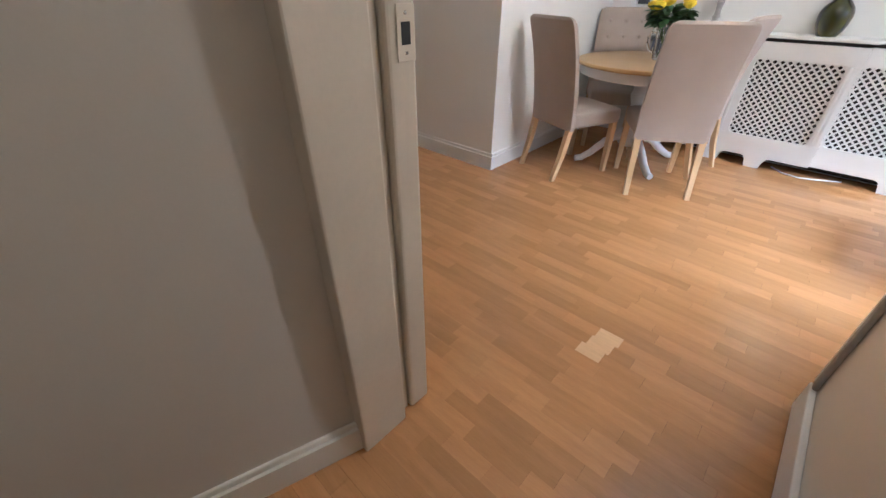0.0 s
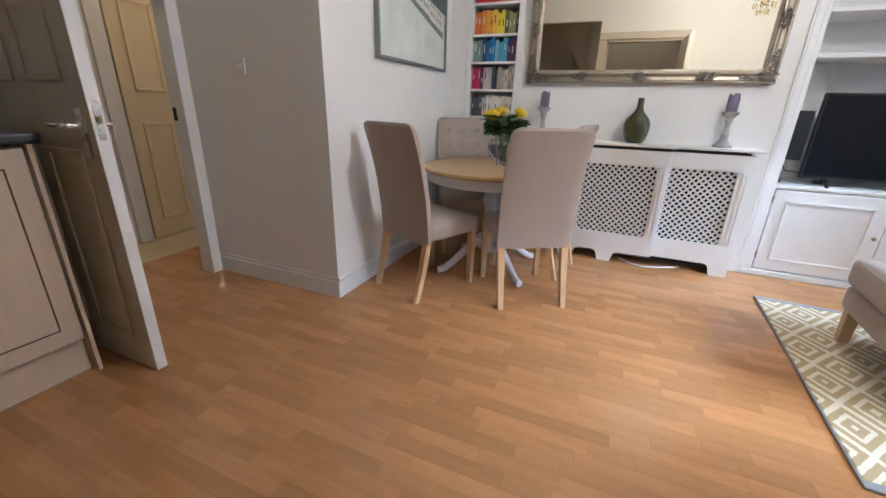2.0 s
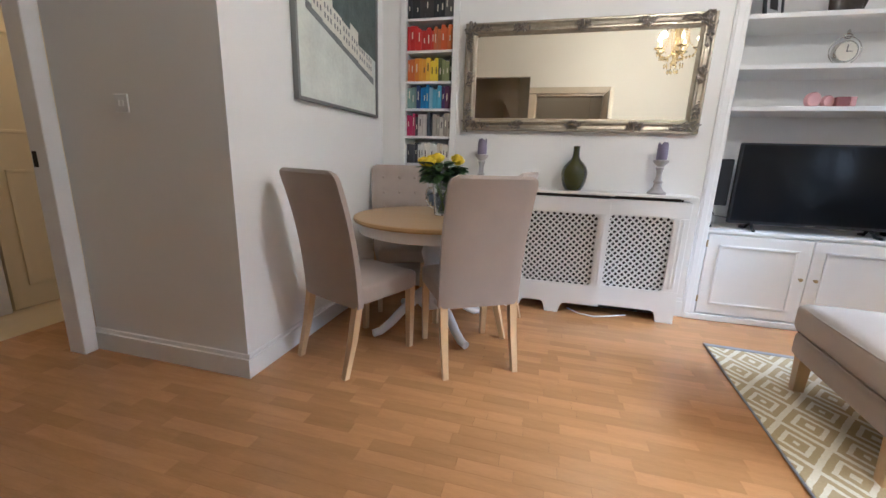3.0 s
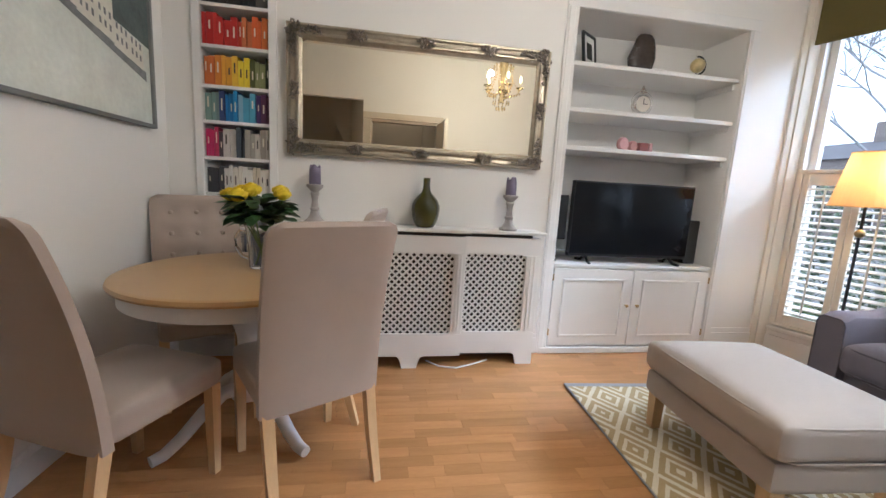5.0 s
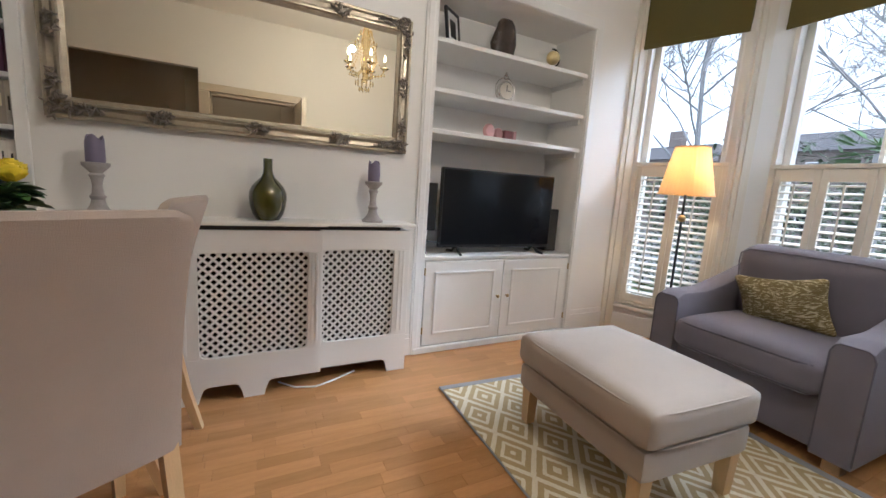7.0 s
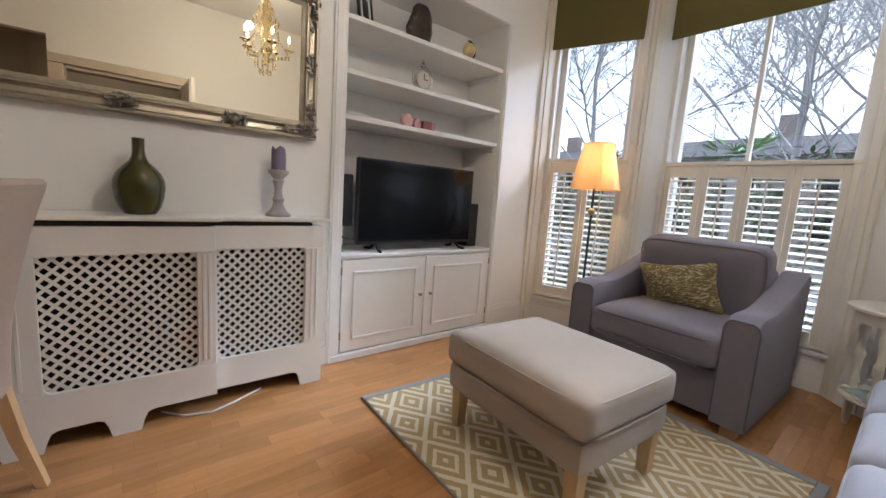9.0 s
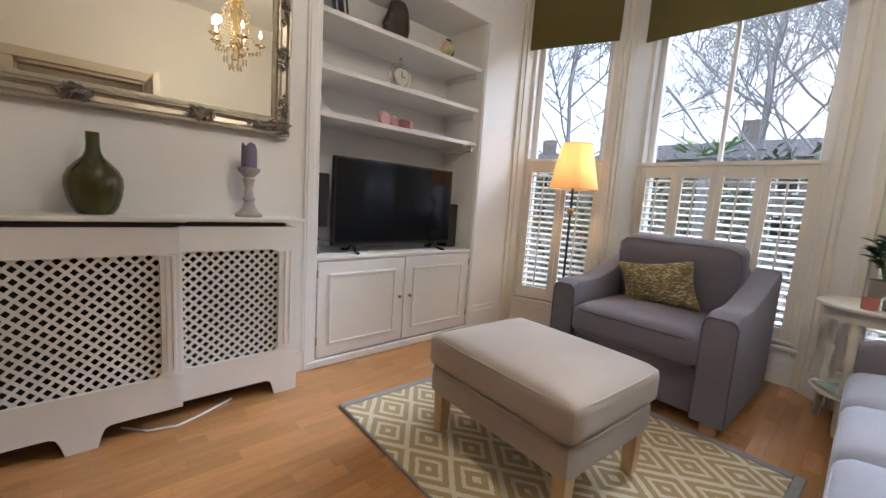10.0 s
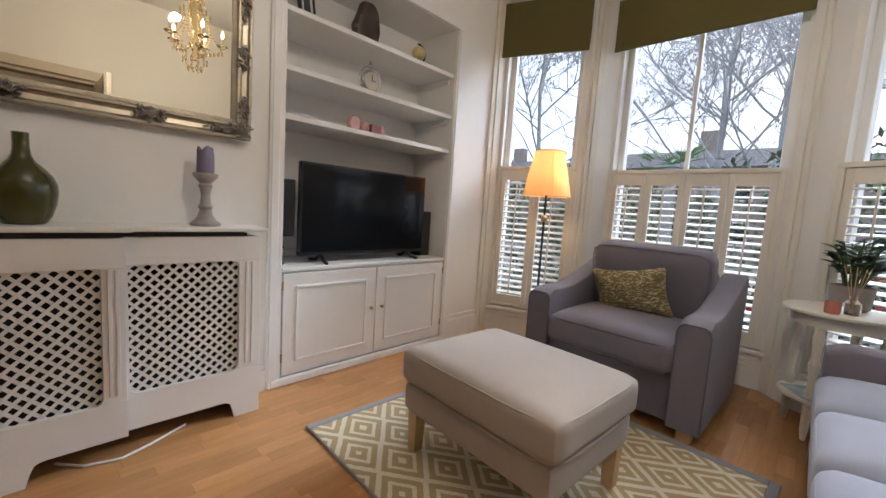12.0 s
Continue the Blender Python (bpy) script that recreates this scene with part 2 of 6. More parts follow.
def rug_material():
    m = bpy.data.materials.new("diamond_rug")
    m.use_nodes = True
    nt = m.node_tree
    b = nt.nodes["Principled BSDF"]
    b.inputs["Roughness"].default_value = 0.95

    def op(kind, a, c=None):
        n = nt.nodes.new("ShaderNodeMath")
        n.operation = kind
        for i, v in enumerate((a, c)):
            if v is None:
                continue
            if isinstance(v, (int, float)):
                n.inputs[i].default_value = v
            else:
                nt.links.new(v, n.inputs[i])
        return n.outputs[0]

    tc = nt.nodes.new("ShaderNodeTexCoord")
    sp = nt.nodes.new("ShaderNodeSeparateXYZ")
    nt.links.new(tc.outputs["Object"], sp.inputs[0])
    wob = nt.nodes.new("ShaderNodeTexNoise")
    wob.inputs["Scale"].default_value = 60
    nt.links.new(tc.outputs["Object"], wob.inputs["Vector"])
    w = op("MULTIPLY", wob.outputs[0], 0.05)
    u = op("ABSOLUTE", op("SUBTRACT", op("FRACT", op("ADD", op("DIVIDE", sp.outputs[0], 0.24), 20)), 0.5))
    v = op("ABSOLUTE", op("SUBTRACT", op("FRACT", op("ADD", op("DIVIDE", sp.outputs[1], 0.315), 20)), 0.5))
    d = op("ADD", op("ADD", u, v), w)
    f = op("MINIMUM", d, op("SUBTRACT", 1.02, d))
    ring = op("LESS_THAN", op("ABSOLUTE", op("SUBTRACT", f, 0.27)), 0.045)
    dot = op("LESS_THAN", f, 0.085)
    lattice = op("GREATER_THAN", f, 0.45)
    s = op("MAXIMUM", op("MAXIMUM", ring, dot), lattice)
    mix = nt.nodes.new("ShaderNodeMixRGB")
    mix.inputs[1].default_value = (0.43, 0.325, 0.165, 1)
    mix.inputs[2].default_value = (0.70, 0.64, 0.49, 1)
    nt.links.new(s, mix.inputs[0])
    n2 = nt.nodes.new("ShaderNodeTexNoise")
    n2.inputs["Scale"].default_value = 180
    hs = nt.nodes.new("ShaderNodeHueSaturation")
    nt.links.new(mix.outputs[0], hs.inputs["Color"])
    nt.links.new(op("ADD", op("MULTIPLY", n2.outputs[0], 0.4), 0.8), hs.inputs["Value"])
    nt.links.new(hs.outputs[0], b.inputs["Base Color"])
    bp = nt.nodes.new("ShaderNodeBump")
    bp.inputs["Strength"].default_value, bp.inputs["Distance"].default_value = 0.6, 0.004
    nt.links.new(n2.outputs[0], bp.inputs["Height"])
    nt.links.new(bp.outputs[0], b.inputs["Normal"])
    return m


M_RUG = rug_material()
M_RUGEDGE = mat("rug_binding", (0.27, 0.27, 0.27), 0.9, bump=0.4, bscale=300)

# ---- shape helpers ----


def box(bm, x0, x1, y0, y1, z0, z1, bevel=0.0, seg=1, m=None):
    t = Matrix.Translation(((x0 + x1) / 2, (y0 + y1) / 2, (z0 + z1) / 2)) @ Matrix.Diagonal((x1 - x0, y1 - y0, z1 - z0, 1))
    vs = bmesh.ops.create_cube(bm, size=1, matrix=(m @ t) if m else t)["verts"]
    if bevel:
        es = list({e for v in vs for e in v.link_edges})
        bmesh.ops.bevel(bm, geom=es, offset=bevel, segments=seg, affect="EDGES", profile=0.5)
    return bm


def bx(*a, **k):
    return box(bmesh.new(), *a, **k)


def rbox(bm, c, size, r, n=6, puff=0.0, m=None, sag=0.0):
    """A rounded, padded block: centre, full sizes, edge radius, puff of the top and bottom."""
    h = Vector(size) / 2
    vs = bmesh.ops.create_cube(bm, size=2)["verts"]
    es = list({e for v in vs for e in v.link_edges})
    before = set(bm.verts) - set(vs)
    bmesh.ops.subdivide_edges(bm, edges=es, cuts=n, use_grid_fill=True)
    allv = set(bm.verts) - before
    for v in allv:
        p = Vector([math.copysign(abs(q) ** 0.8, q) * hh for q, hh in zip(v.co, h)])
        inner = Vector([max(-(hh - r), min(hh - r, q)) for q, hh in zip(p, h)])
        d = p - inner
        if d.length > 1e-6:
            p = inner + d.normalized() * r if max(abs(d.x), abs(d.y), abs(d.z)) >= r * 0.98 or d.length > r else p
        fall = (1 - min(1, abs(p.x / h.x)) ** 3) * (1 - min(1, abs(p.y / h.y)) ** 3)
        p.z += puff * fall * (1 if p.z > 0 else -0.3) + sag * fall
        p += Vector(c)
        v.co = (m @ p) if m else p
    return bm


def lathe(bm, profile, seg=24, at=(0, 0, 0)):
    rings = []
    for r, z in profile:
        rings.append([bm.verts.new((at[0] + r * math.cos(2 * math.pi * i / seg), at[1] + r * math.sin(2 * math.pi * i / seg), at[2] + z)) for i in range(seg)])
    for a, b in zip(rings, rings[1:]):
        for i in range(seg):
            bm.faces.new((a[i], a[(i + 1) % seg], b[(i + 1) % seg], b[i]))
    bm.faces.new(list(reversed(rings[0])))
    bm.faces.new(rings[-1])
    return bm


def tube(bm, pts, r, seg=8, r2=None):
    pts = [Vector(p) for p in pts]
    rings = []
    for i, p in enumerate(pts):
        d = (pts[min(i + 1, len(pts) - 1)] - pts[max(i - 1, 0)]).normalized()
        q = d.to_track_quat("Z", "Y")
        rad = r if r2 is None else r + (r2 - r) * i / (len(pts) - 1)
        rings.append([bm.verts.new(p + q @ Vector((rad * math.cos(2 * math.pi * k / seg), rad * math.sin(2 * math.pi * k / seg), 0))) for k in range(seg)])
    for a, b in zip(rings, rings[1:]):
        for i in range(seg):
            bm.faces.new((a[i], a[(i + 1) % seg], b[(i + 1) % seg], b[i]))
    bm.faces.new(list(reversed(rings[0])))
    bm.faces.new(rings[-1])
    return bm


def prism(bm, poly, z0, z1, m=None):
    lo = [bm.verts.new((m @ Vector((x, y, z0))) if m else (x, y, z0)) for x, y in poly]
    hi = [bm.verts.new((m @ Vector((x, y, z1))) if m else (x, y, z1)) for x, y in poly]
    bm.faces.new(list(reversed(lo)))
    bm.faces.new(hi)
    n = len(poly)
    for i in range(n):
        bm.faces.new((lo[i], lo[(i + 1) % n], hi[(i + 1) % n], hi[i]))
    return bm


def part(name, bm, material, parent=None, label="", smooth=False):
    bmesh.ops.recalc_face_normals(bm, faces=bm.faces[:])
    me = bpy.data.meshes.new(name)
    bm.to_mesh(me)
    bm.free()
    me.materials.append(material)
    if smooth:
        for p in me.polygons:
            p.use_smooth = True
        me.set_sharp_from_angle(angle=radians(40))
    ob = new(name, me)
    if parent:
        ob.parent = parent
    if label:
        ob["label"] = label
    return ob


def thing(name, label, category, m=None, group="", kind=""):
    ob = new(name)
    ob.empty_display_size = 0.1
    if m:
        ob.matrix_basis = m
    return tagged(ob, label, category, group, kind)


def struct(name, bm, material, label, category, smooth=False):
    return tagged(part(name, bm, material, smooth=smooth), label, category, kind="structure")


def wall_mesh(bm, p0, p1, z0, z1, thick, holes=()):
    """A wall from p0 to p1 whose body lies to the left of the way, with rectangular openings (u0, u1, z0, z1)."""
    a, b = Vector((*p0, 0)), Vector((*p1, 0))
    length = (b - a).length
    ang = math.atan2(b.y - a.y, b.x - a.x)
    m = Matrix.Translation(a) @ Matrix.Rotation(ang, 4, "Z")
    us = sorted({0, length, *[max(0, min(length, h[i])) for h in holes for i in (0, 1)]})
    for u0, u1 in zip(us, us[1:]):
        if u1 - u0 < 1e-4:
            continue
        zs = [z0]
        for h in sorted([h for h in holes if h[0] < (u0 + u1) / 2 < h[1]], key=lambda h: h[2]):
            if h[2] > zs[-1]:
                box(bm, u0, u1, 0, thick, zs[-1], h[2], m=m)
            zs.append(h[3])
        if zs[-1] < z1:
            box(bm, u0, u1, 0, thick, zs[-1], z1, m=m)
    bmesh.ops.remove_doubles(bm, verts=bm.verts[:], dist=1e-5)
    return m


def axis(p0, p1, z=0.0):
    return Matrix.Translation((p0[0], p0[1], z)) @ Matrix.Rotation(math.atan2(p1[1] - p0[1], p1[0] - p0[0]), 4, "Z")


# ---- structure ----
H = 3.0
TV0, TV1 = 2.60, 3.94


def north_wall():
    b = bmesh.new()
    wall_mesh(b, (-0.1, 0), (4.42, 0), 0, H, 0.5, [(TV0 + 0.1, TV1 + 0.1, 0.0, 2.47), (0.31, 0.70, 0.3, 2.66)])
    box(b, -0.1, 4.5, 0.5, 0.56, 0, H)
    return struct("wall_north", b, M_WALL, "cream-painted plaster wall with two recessed alcoves", "wall")


north_wall()


def simple_wall(name, p0, p1, label, thick=0.12, holes=(), material=None, z1=H):
    b = bmesh.new()
    wall_mesh(b, p0, p1, 0, z1, thick, holes)
    return struct(name, b, material or M_WALL, label, "wall")


# picture wall, and the return towards the hall door
b = bmesh.new()
box(b, -1.05, 0.0, -1.74, -0.0, 0, H)
struct("wall_west", b, M_WALL, "white plaster wall with an outer corner", "wall")
# wall with the hall door, opening from -1.80 to -2.66
b = bmesh.new()
wall_mesh(b, (-1.07, -4.9), (-1.07, -1.74), 0, H, 0.10, [(4.9 - 2.67, 4.9 - 1.81, 0.0, 2.03)])
struct("wall_hall_side", b, M_WALL, "white wall with a doorway to the hall", "wall")
b = bmesh.new()
wall_mesh(b, (-2.12, -3.4), (-2.12, 0.2), 0, H, 0.10, [(3.4 - 1.56, 3.4 - 0.76, 0.0, 2.05)])
box(b, -2.12, -1.05, 0.1, 0.2, 0, H)
box(b, -2.12, -1.17, -3.4, -3.3, 0, H)
struct("wall_hall_far", b, M_WALL, "far hall wall with a panelled door", "wall")
b = bx(-2.3, -2.24, -1.8, -0.5, 0, H)
struct("wall_behind_door", b, M_WALL, "plain wall closing the far doorway", "wall")

# bay
BAY = [(4.42, 0.0), (4.54, -0.015), (4.79, -0.70), (5.05, -0.83), (5.05, -2.02), (4.87, -2.20), (4.62, -2.88), (4.50, -2.92)]


def bay_wall(name, p0, p1, holes=(), thick=0.24):
    b = bmesh.new()
    wall_mesh(b, p0, p1, 0, H, thick, holes)
    return struct(name, b, M_WALL, "cream-painted wall of the window bay", "wall")


def seg_len(p0, p1):
    return math.hypot(p1[0] - p0[0], p1[1] - p0[1])


bay_wall("wall_bay_1", BAY[0], BAY[1], thick=0.2)
LEN_L = seg_len(BAY[1], BAY[2])
bay_wall("wall_bay_2", BAY[1], BAY[2], [(0.045, LEN_L - 0.045, 0.24, 2.78)], 0.2)
bay_wall("wall_bay_3", BAY[2], BAY[3], thick=0.1)
bay_wall("wall_bay_4", BAY[3], BAY[4], [(0.03, 1.16, 0.27, 2.78)], 0.2)
bay_wall("wall_bay_5", BAY[4], BAY[5], thick=0.1)
LEN_R = seg_len(BAY[5], BAY[6])
bay_wall("wall_bay_6", BAY[5], BAY[6], [(0.045, LEN_R - 0.045, 0.24, 2.78)], 0.2)
bay_wall("wall_bay_7", BAY[6], BAY[7], thick=0.2)
b = bx(4.50, 4.62, -3.7, -2.90, 0, H)
struct("wall_east", b, M_WALL, "cream plaster wall beside the bay", "wall")
# south side: sofa wall, passage nib, doorway head, kitchen opening
b = bx(2.12, 4.62, -3.78, -3.66, 0, H)
struct("wall_south", b, M_WALL, "cream plaster wall behind the sofa", "wall")
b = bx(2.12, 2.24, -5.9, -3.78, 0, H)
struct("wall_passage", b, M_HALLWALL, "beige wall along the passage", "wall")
b = bmesh.new()
box(b, 1.0, 2.12, -3.86, -3.66, 2.034, H)
box(b, 1.0, 1.078, -3.86, -3.66, 0, 2.032)
box(b, -1.07, 1.0, -3.78, -3.66, 2.30, H)
struct("wall_doorway", b, M_WALL, "cream wall over the doorway and the kitchen opening", "wall")
HALLDIR = Vector((-0.30, -0.95)).normalized()
hw0 = Vector((1.10, -3.84))
hw1 = hw0 + HALLDIR * 2.2
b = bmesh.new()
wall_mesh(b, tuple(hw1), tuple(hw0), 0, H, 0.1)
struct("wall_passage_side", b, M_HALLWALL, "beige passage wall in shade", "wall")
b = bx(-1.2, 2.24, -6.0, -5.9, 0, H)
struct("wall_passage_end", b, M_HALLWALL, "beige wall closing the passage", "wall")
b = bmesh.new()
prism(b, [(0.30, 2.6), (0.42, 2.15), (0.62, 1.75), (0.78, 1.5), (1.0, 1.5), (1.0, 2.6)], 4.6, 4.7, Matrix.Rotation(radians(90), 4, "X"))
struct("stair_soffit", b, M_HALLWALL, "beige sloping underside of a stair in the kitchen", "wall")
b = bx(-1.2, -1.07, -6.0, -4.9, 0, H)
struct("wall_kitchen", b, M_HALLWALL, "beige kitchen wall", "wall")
b = bx(-2.4, 5.4, -6.1, 0.6, H, H + 0.1)
struct("ceiling", b, M_CEIL, "plain white ceiling", "ceiling")


def prof(bm, p0, p1, h, d, m=None, cap=True):
    """A skirting or moulding along p0 to p1, standing out to the right of the way."""
    mm = axis(p0, p1)
    ln = seg_len(p0, p1)
    box(bm, 0, ln, -d, 0, 0.0, h * 0.8, m=mm)
    box(bm, 0, ln, -d * 0.55, 0, h * 0.8, h, bevel=0.003, m=mm)


def skirting(p0, p1, h=0.13, d=0.018, material=None):
    b = bmesh.new()
    prof(b, p0, p1, h, d)
    return struct("baseboard", b, material or M_WHITE, "white-painted moulded baseboard", "baseboard")


skirting((-1.05, -1.74), (0.018, -1.74))
skirting((0.0, -1.74), (0.0, 0.0))
skirting((0.0, 0.0), (2.52, 0.0), 0.15)
skirting((4.02, 0.0), (4.42, 0.0), 0.2)
skirting(BAY[2], BAY[3], 0.2)
skirting(BAY[3], BAY[4], 0.2)
skirting(BAY[4], BAY[5], 0.2)
skirting(BAY[5], BAY[6], 0.2)
skirting(BAY[1], BAY[2], 0.2)
skirting((4.5, -3.66), (2.22, -3.66))
b = bmesh.new()
prof(b, tuple(hw1), tuple(hw0), 0.13, 0.02)
struct("baseboard", b, M_CREAM, "cream moulded baseboard in the passage", "baseboard")

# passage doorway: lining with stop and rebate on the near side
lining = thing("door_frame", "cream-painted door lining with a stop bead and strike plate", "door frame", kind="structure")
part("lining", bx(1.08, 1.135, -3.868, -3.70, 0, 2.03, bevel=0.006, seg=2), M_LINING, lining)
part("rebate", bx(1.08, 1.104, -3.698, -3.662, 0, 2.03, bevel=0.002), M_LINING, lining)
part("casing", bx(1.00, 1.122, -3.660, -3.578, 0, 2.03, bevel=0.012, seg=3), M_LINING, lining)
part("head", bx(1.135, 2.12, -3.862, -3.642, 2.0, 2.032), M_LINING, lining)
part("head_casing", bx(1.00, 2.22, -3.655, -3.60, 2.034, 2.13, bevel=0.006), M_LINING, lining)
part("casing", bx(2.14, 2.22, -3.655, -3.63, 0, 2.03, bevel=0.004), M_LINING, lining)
plate = part("strike_plate", bx(1.1225, 1.1255, -3.633, -3.585, 1.115, 1.215, bevel=0.001), M_LINING, lining, "painted-over strike plate")
# thin near-black piece on the plate, the hole's shade given as colour
part("keep_hole", bx(1.1245, 1.1262, -3.622, -3.598, 1.145, 1.185, bevel=0.0005), M_HOLESHADE, plate)
for z in (1.130, 1.200):
    part("screw", lathe(bmesh.new(), [(0.004, 0), (0.003, 0.0015)], 8), M_CHROME, plate).matrix_basis = pose(1.1255, -3.61, z, 0, 90, 0)
open_door = thing("door_3", "cream-painted door standing open into the room", "door", kind="structure")
part("leaf", bx(2.122, 2.162, -3.60, -2.715, 0.006, 2.01, bevel=0.003), M_CREAM, open_door)
part("bottom_board", bx(2.10, 2.121, -3.60, -2.73, 0.006, 0.135, bevel=0.006, seg=2), M_WHITE, open_door)
# grey stands for the shade along this strip of the cream door
part("shaded_edge_moulding", bx(2.104, 2.121, -2.775, -2.745, 0.137, 2.0, bevel=0.005, seg=2), M_STICK, open_door)
part("edge_bead", bx(2.108, 2.121, -2.738, -2.716, 0.137, 2.0, bevel=0.004, seg=2), M_CREAM, open_door)

# ---- windows, shutters, blinds ----


def sash_window(name, p0, p1, u0, u1, z0, z1, bars):
    m = axis(p0, p1)
    w = thing(name, "white-painted timber sash window in the bay", "window", kind="structure")
    w.matrix_basis = m
    b = bmesh.new()
    for a in ((u0, u0 + 0.05), (u1 - 0.05, u1)):
        box(b, *a, 0.09, 0.17, z0, z1, bevel=0.004)
    box(b, u0, u1, 0.09, 0.17, z1 - 0.06, z1, bevel=0.004)
    box(b, u0, u1, 0.09, 0.19, z0, z0 + 0.07, bevel=0.004)
    part("window_frame", b, M_WHITE, w)
    part("meeting_rail", bx(u0 + 0.05, u1 - 0.05, 0.10, 0.16, 1.46, 1.51, bevel=0.003), M_WHITE, w)
    for c in bars:
        part("glazing_bar", bx(c - 0.014, c + 0.014, 0.105, 0.15, z0 + 0.07, z1 - 0.06, bevel=0.003), M_WHITE, w)
    cuts = [u0 + 0.05, *bars, u1 - 0.05]
    for a, c in zip(cuts, cuts[1:]):
        for lo, hi in ((z0 + 0.07, 1.46), (1.51, z1 - 0.06)):
            g = part("pane", bx(a, c, 0.125, 0.129, lo, hi), M_GLASS, w)
            g.visible_shadow = False
    part("window_sill", bx(u0 - 0.03, u1 + 0.03, -0.035, 0.12, z0 - 0.03, z0, bevel=0.006, seg=2), M_WHITE, w)
    # panelled apron below
    part("apron", bx(u0, u1, -0.012, 0.0, 0.2, z0 - 0.03, bevel=0.004), M_WHITE, w)
    return w


def casing(p0, p1, u, width, z1, side):
    m = axis(p0, p1)
    c = thing("trim", "cream fluted window casing", "trim", m, kind="structure")
    b = bmesh.new()
    for k in range(3):
        a = u + side * width * k / 3
        e = u + side * width * (k + 1) / 3
        box(b, min(a, e), max(a, e), -0.02 - 0.007 * (k % 2), 0.0, 0.0, z1, bevel=0.005, seg=2)
    part("casing_board", b, M_CREAM, c)


def shutters(p0, p1, u0, u1, z0, z1, panels):
    m = axis(p0, p1)
    s = thing("plantation_shutter", "cream cafe-style plantation shutters with open louvres", "shutters", m, group="bay shutters")
    b = bmesh.new()
    for a in ((u0, u0 + 0.035), (u1 - 0.035, u1)):
        box(b, *a, -0.006, 0.05, z0, z1, bevel=0.003)
    box(b, u0, u1, -0.009, 0.05, z1 - 0.03, z1, bevel=0.003)
    box(b, u0, u1, -0.009, 0.05, z0, z0 + 0.02, bevel=0.003)
    part("shutter_frame", b, M_SHUT, s)
    pw = (u1 - u0 - 0.07) / panels
    for k in range(panels):
        a = u0 + 0.035 + k * pw + 0.002
        e = a + pw - 0.004
        b = bmesh.new()
        st = 0.04
        box(b, a, a + st, 0.008, 0.036, z0 + 0.02, z1 - 0.032, bevel=0.002)
        box(b, e - st, e, 0.008, 0.036, z0 + 0.02, z1 - 0.032, bevel=0.002)
        box(b, a + st, e - st, 0.008, 0.036, z1 - 0.12, z1 - 0.032, bevel=0.002)
        box(b, a + st, e - st, 0.008, 0.036, z0 + 0.02, z0 + 0.10, bevel=0.002)
        panel = part("shutter_panel", b, M_SHUT, s)
        lo, hi = z0 + 0.10, z1 - 0.12
        n = int((hi - lo) / 0.052)
        for i in range(n):
            zc = lo + (i + 0.5) * (hi - lo) / n
            q = Matrix.Translation(((a + e) / 2, 0.022, zc)) @ Matrix.Rotation(radians(12), 4, "X")
            part("louvre", bx(-(e - a) / 2 + st, (e - a) / 2 - st, -0.03, 0.03, -0.004, 0.004, bevel=0.003, m=q), M_SHUT, panel)
        part("tilt_rod", bx((a + e) / 2 - 0.006, (a + e) / 2 + 0.006, -0.016, -0.006, lo + 0.03, hi - 0.02, bevel=0.002), M_SHUT, panel)
    return s


def roman_blind(p0, p1, u0, u1, z0, z1):
    m = axis(p0, p1)
    s = thing("roman_blind", "olive green fabric roman blind, drawn up", "blind", m, group="bay blinds")
    n = 4
    for k in range(n):
        d = 0.02 + 0.013 * (n - k)
        lo = z0 + 0.03 * k
        part("blind_fold", bx(u0, u1, -d, -d + 0.012, lo, z1, bevel=0.004, seg=2), M_BLIND, s)
    part("bottom_bar", bx(u0, u1, -0.078, -0.062, z0 - 0.012, z0 + 0.022, bevel=0.005, seg=2), M_BLIND, s)
    return s


sash_window("window_1", BAY[1], BAY[2], 0.045, LEN_L - 0.045, 0.24, 2.78, [])
sash_window("window_2", BAY[3], BAY[4], 0.03, 1.16, 0.27, 2.78, [0.55])
sash_window("window_3", BAY[5], BAY[6], 0.045, LEN_R - 0.045, 0.24, 2.78, [])
shutters(BAY[1], BAY[2], 0.02, LEN_L - 0.02, 0.25, 1.51, 2)
shutters(BAY[3], BAY[4], 0.0, 1.16, 0.28, 1.51, 4)
shutters(BAY[5], BAY[6], 0.02, LEN_R - 0.02, 0.25, 1.51, 2)
roman_blind(BAY[1], BAY[2], 0.0, LEN_L - 0.02, 2.43, 2.86)
roman_blind(BAY[3], BAY[4], -0.03, 1.18, 2.47, 2.86)
roman_blind(BAY[5], BAY[6], 0.0, LEN_R - 0.02, 2.43, 2.86)
casing((4.40, 0.0), BAY[1], 0.0, 0.14, 2.95, 1)
casing(BAY[2], BAY[3], 0.02, 0.11, 2.95, 1)
casing(BAY[4], BAY[5], 0.005, 0.11, 2.95, 1)


# ---- alcove with cupboards and shelves ----


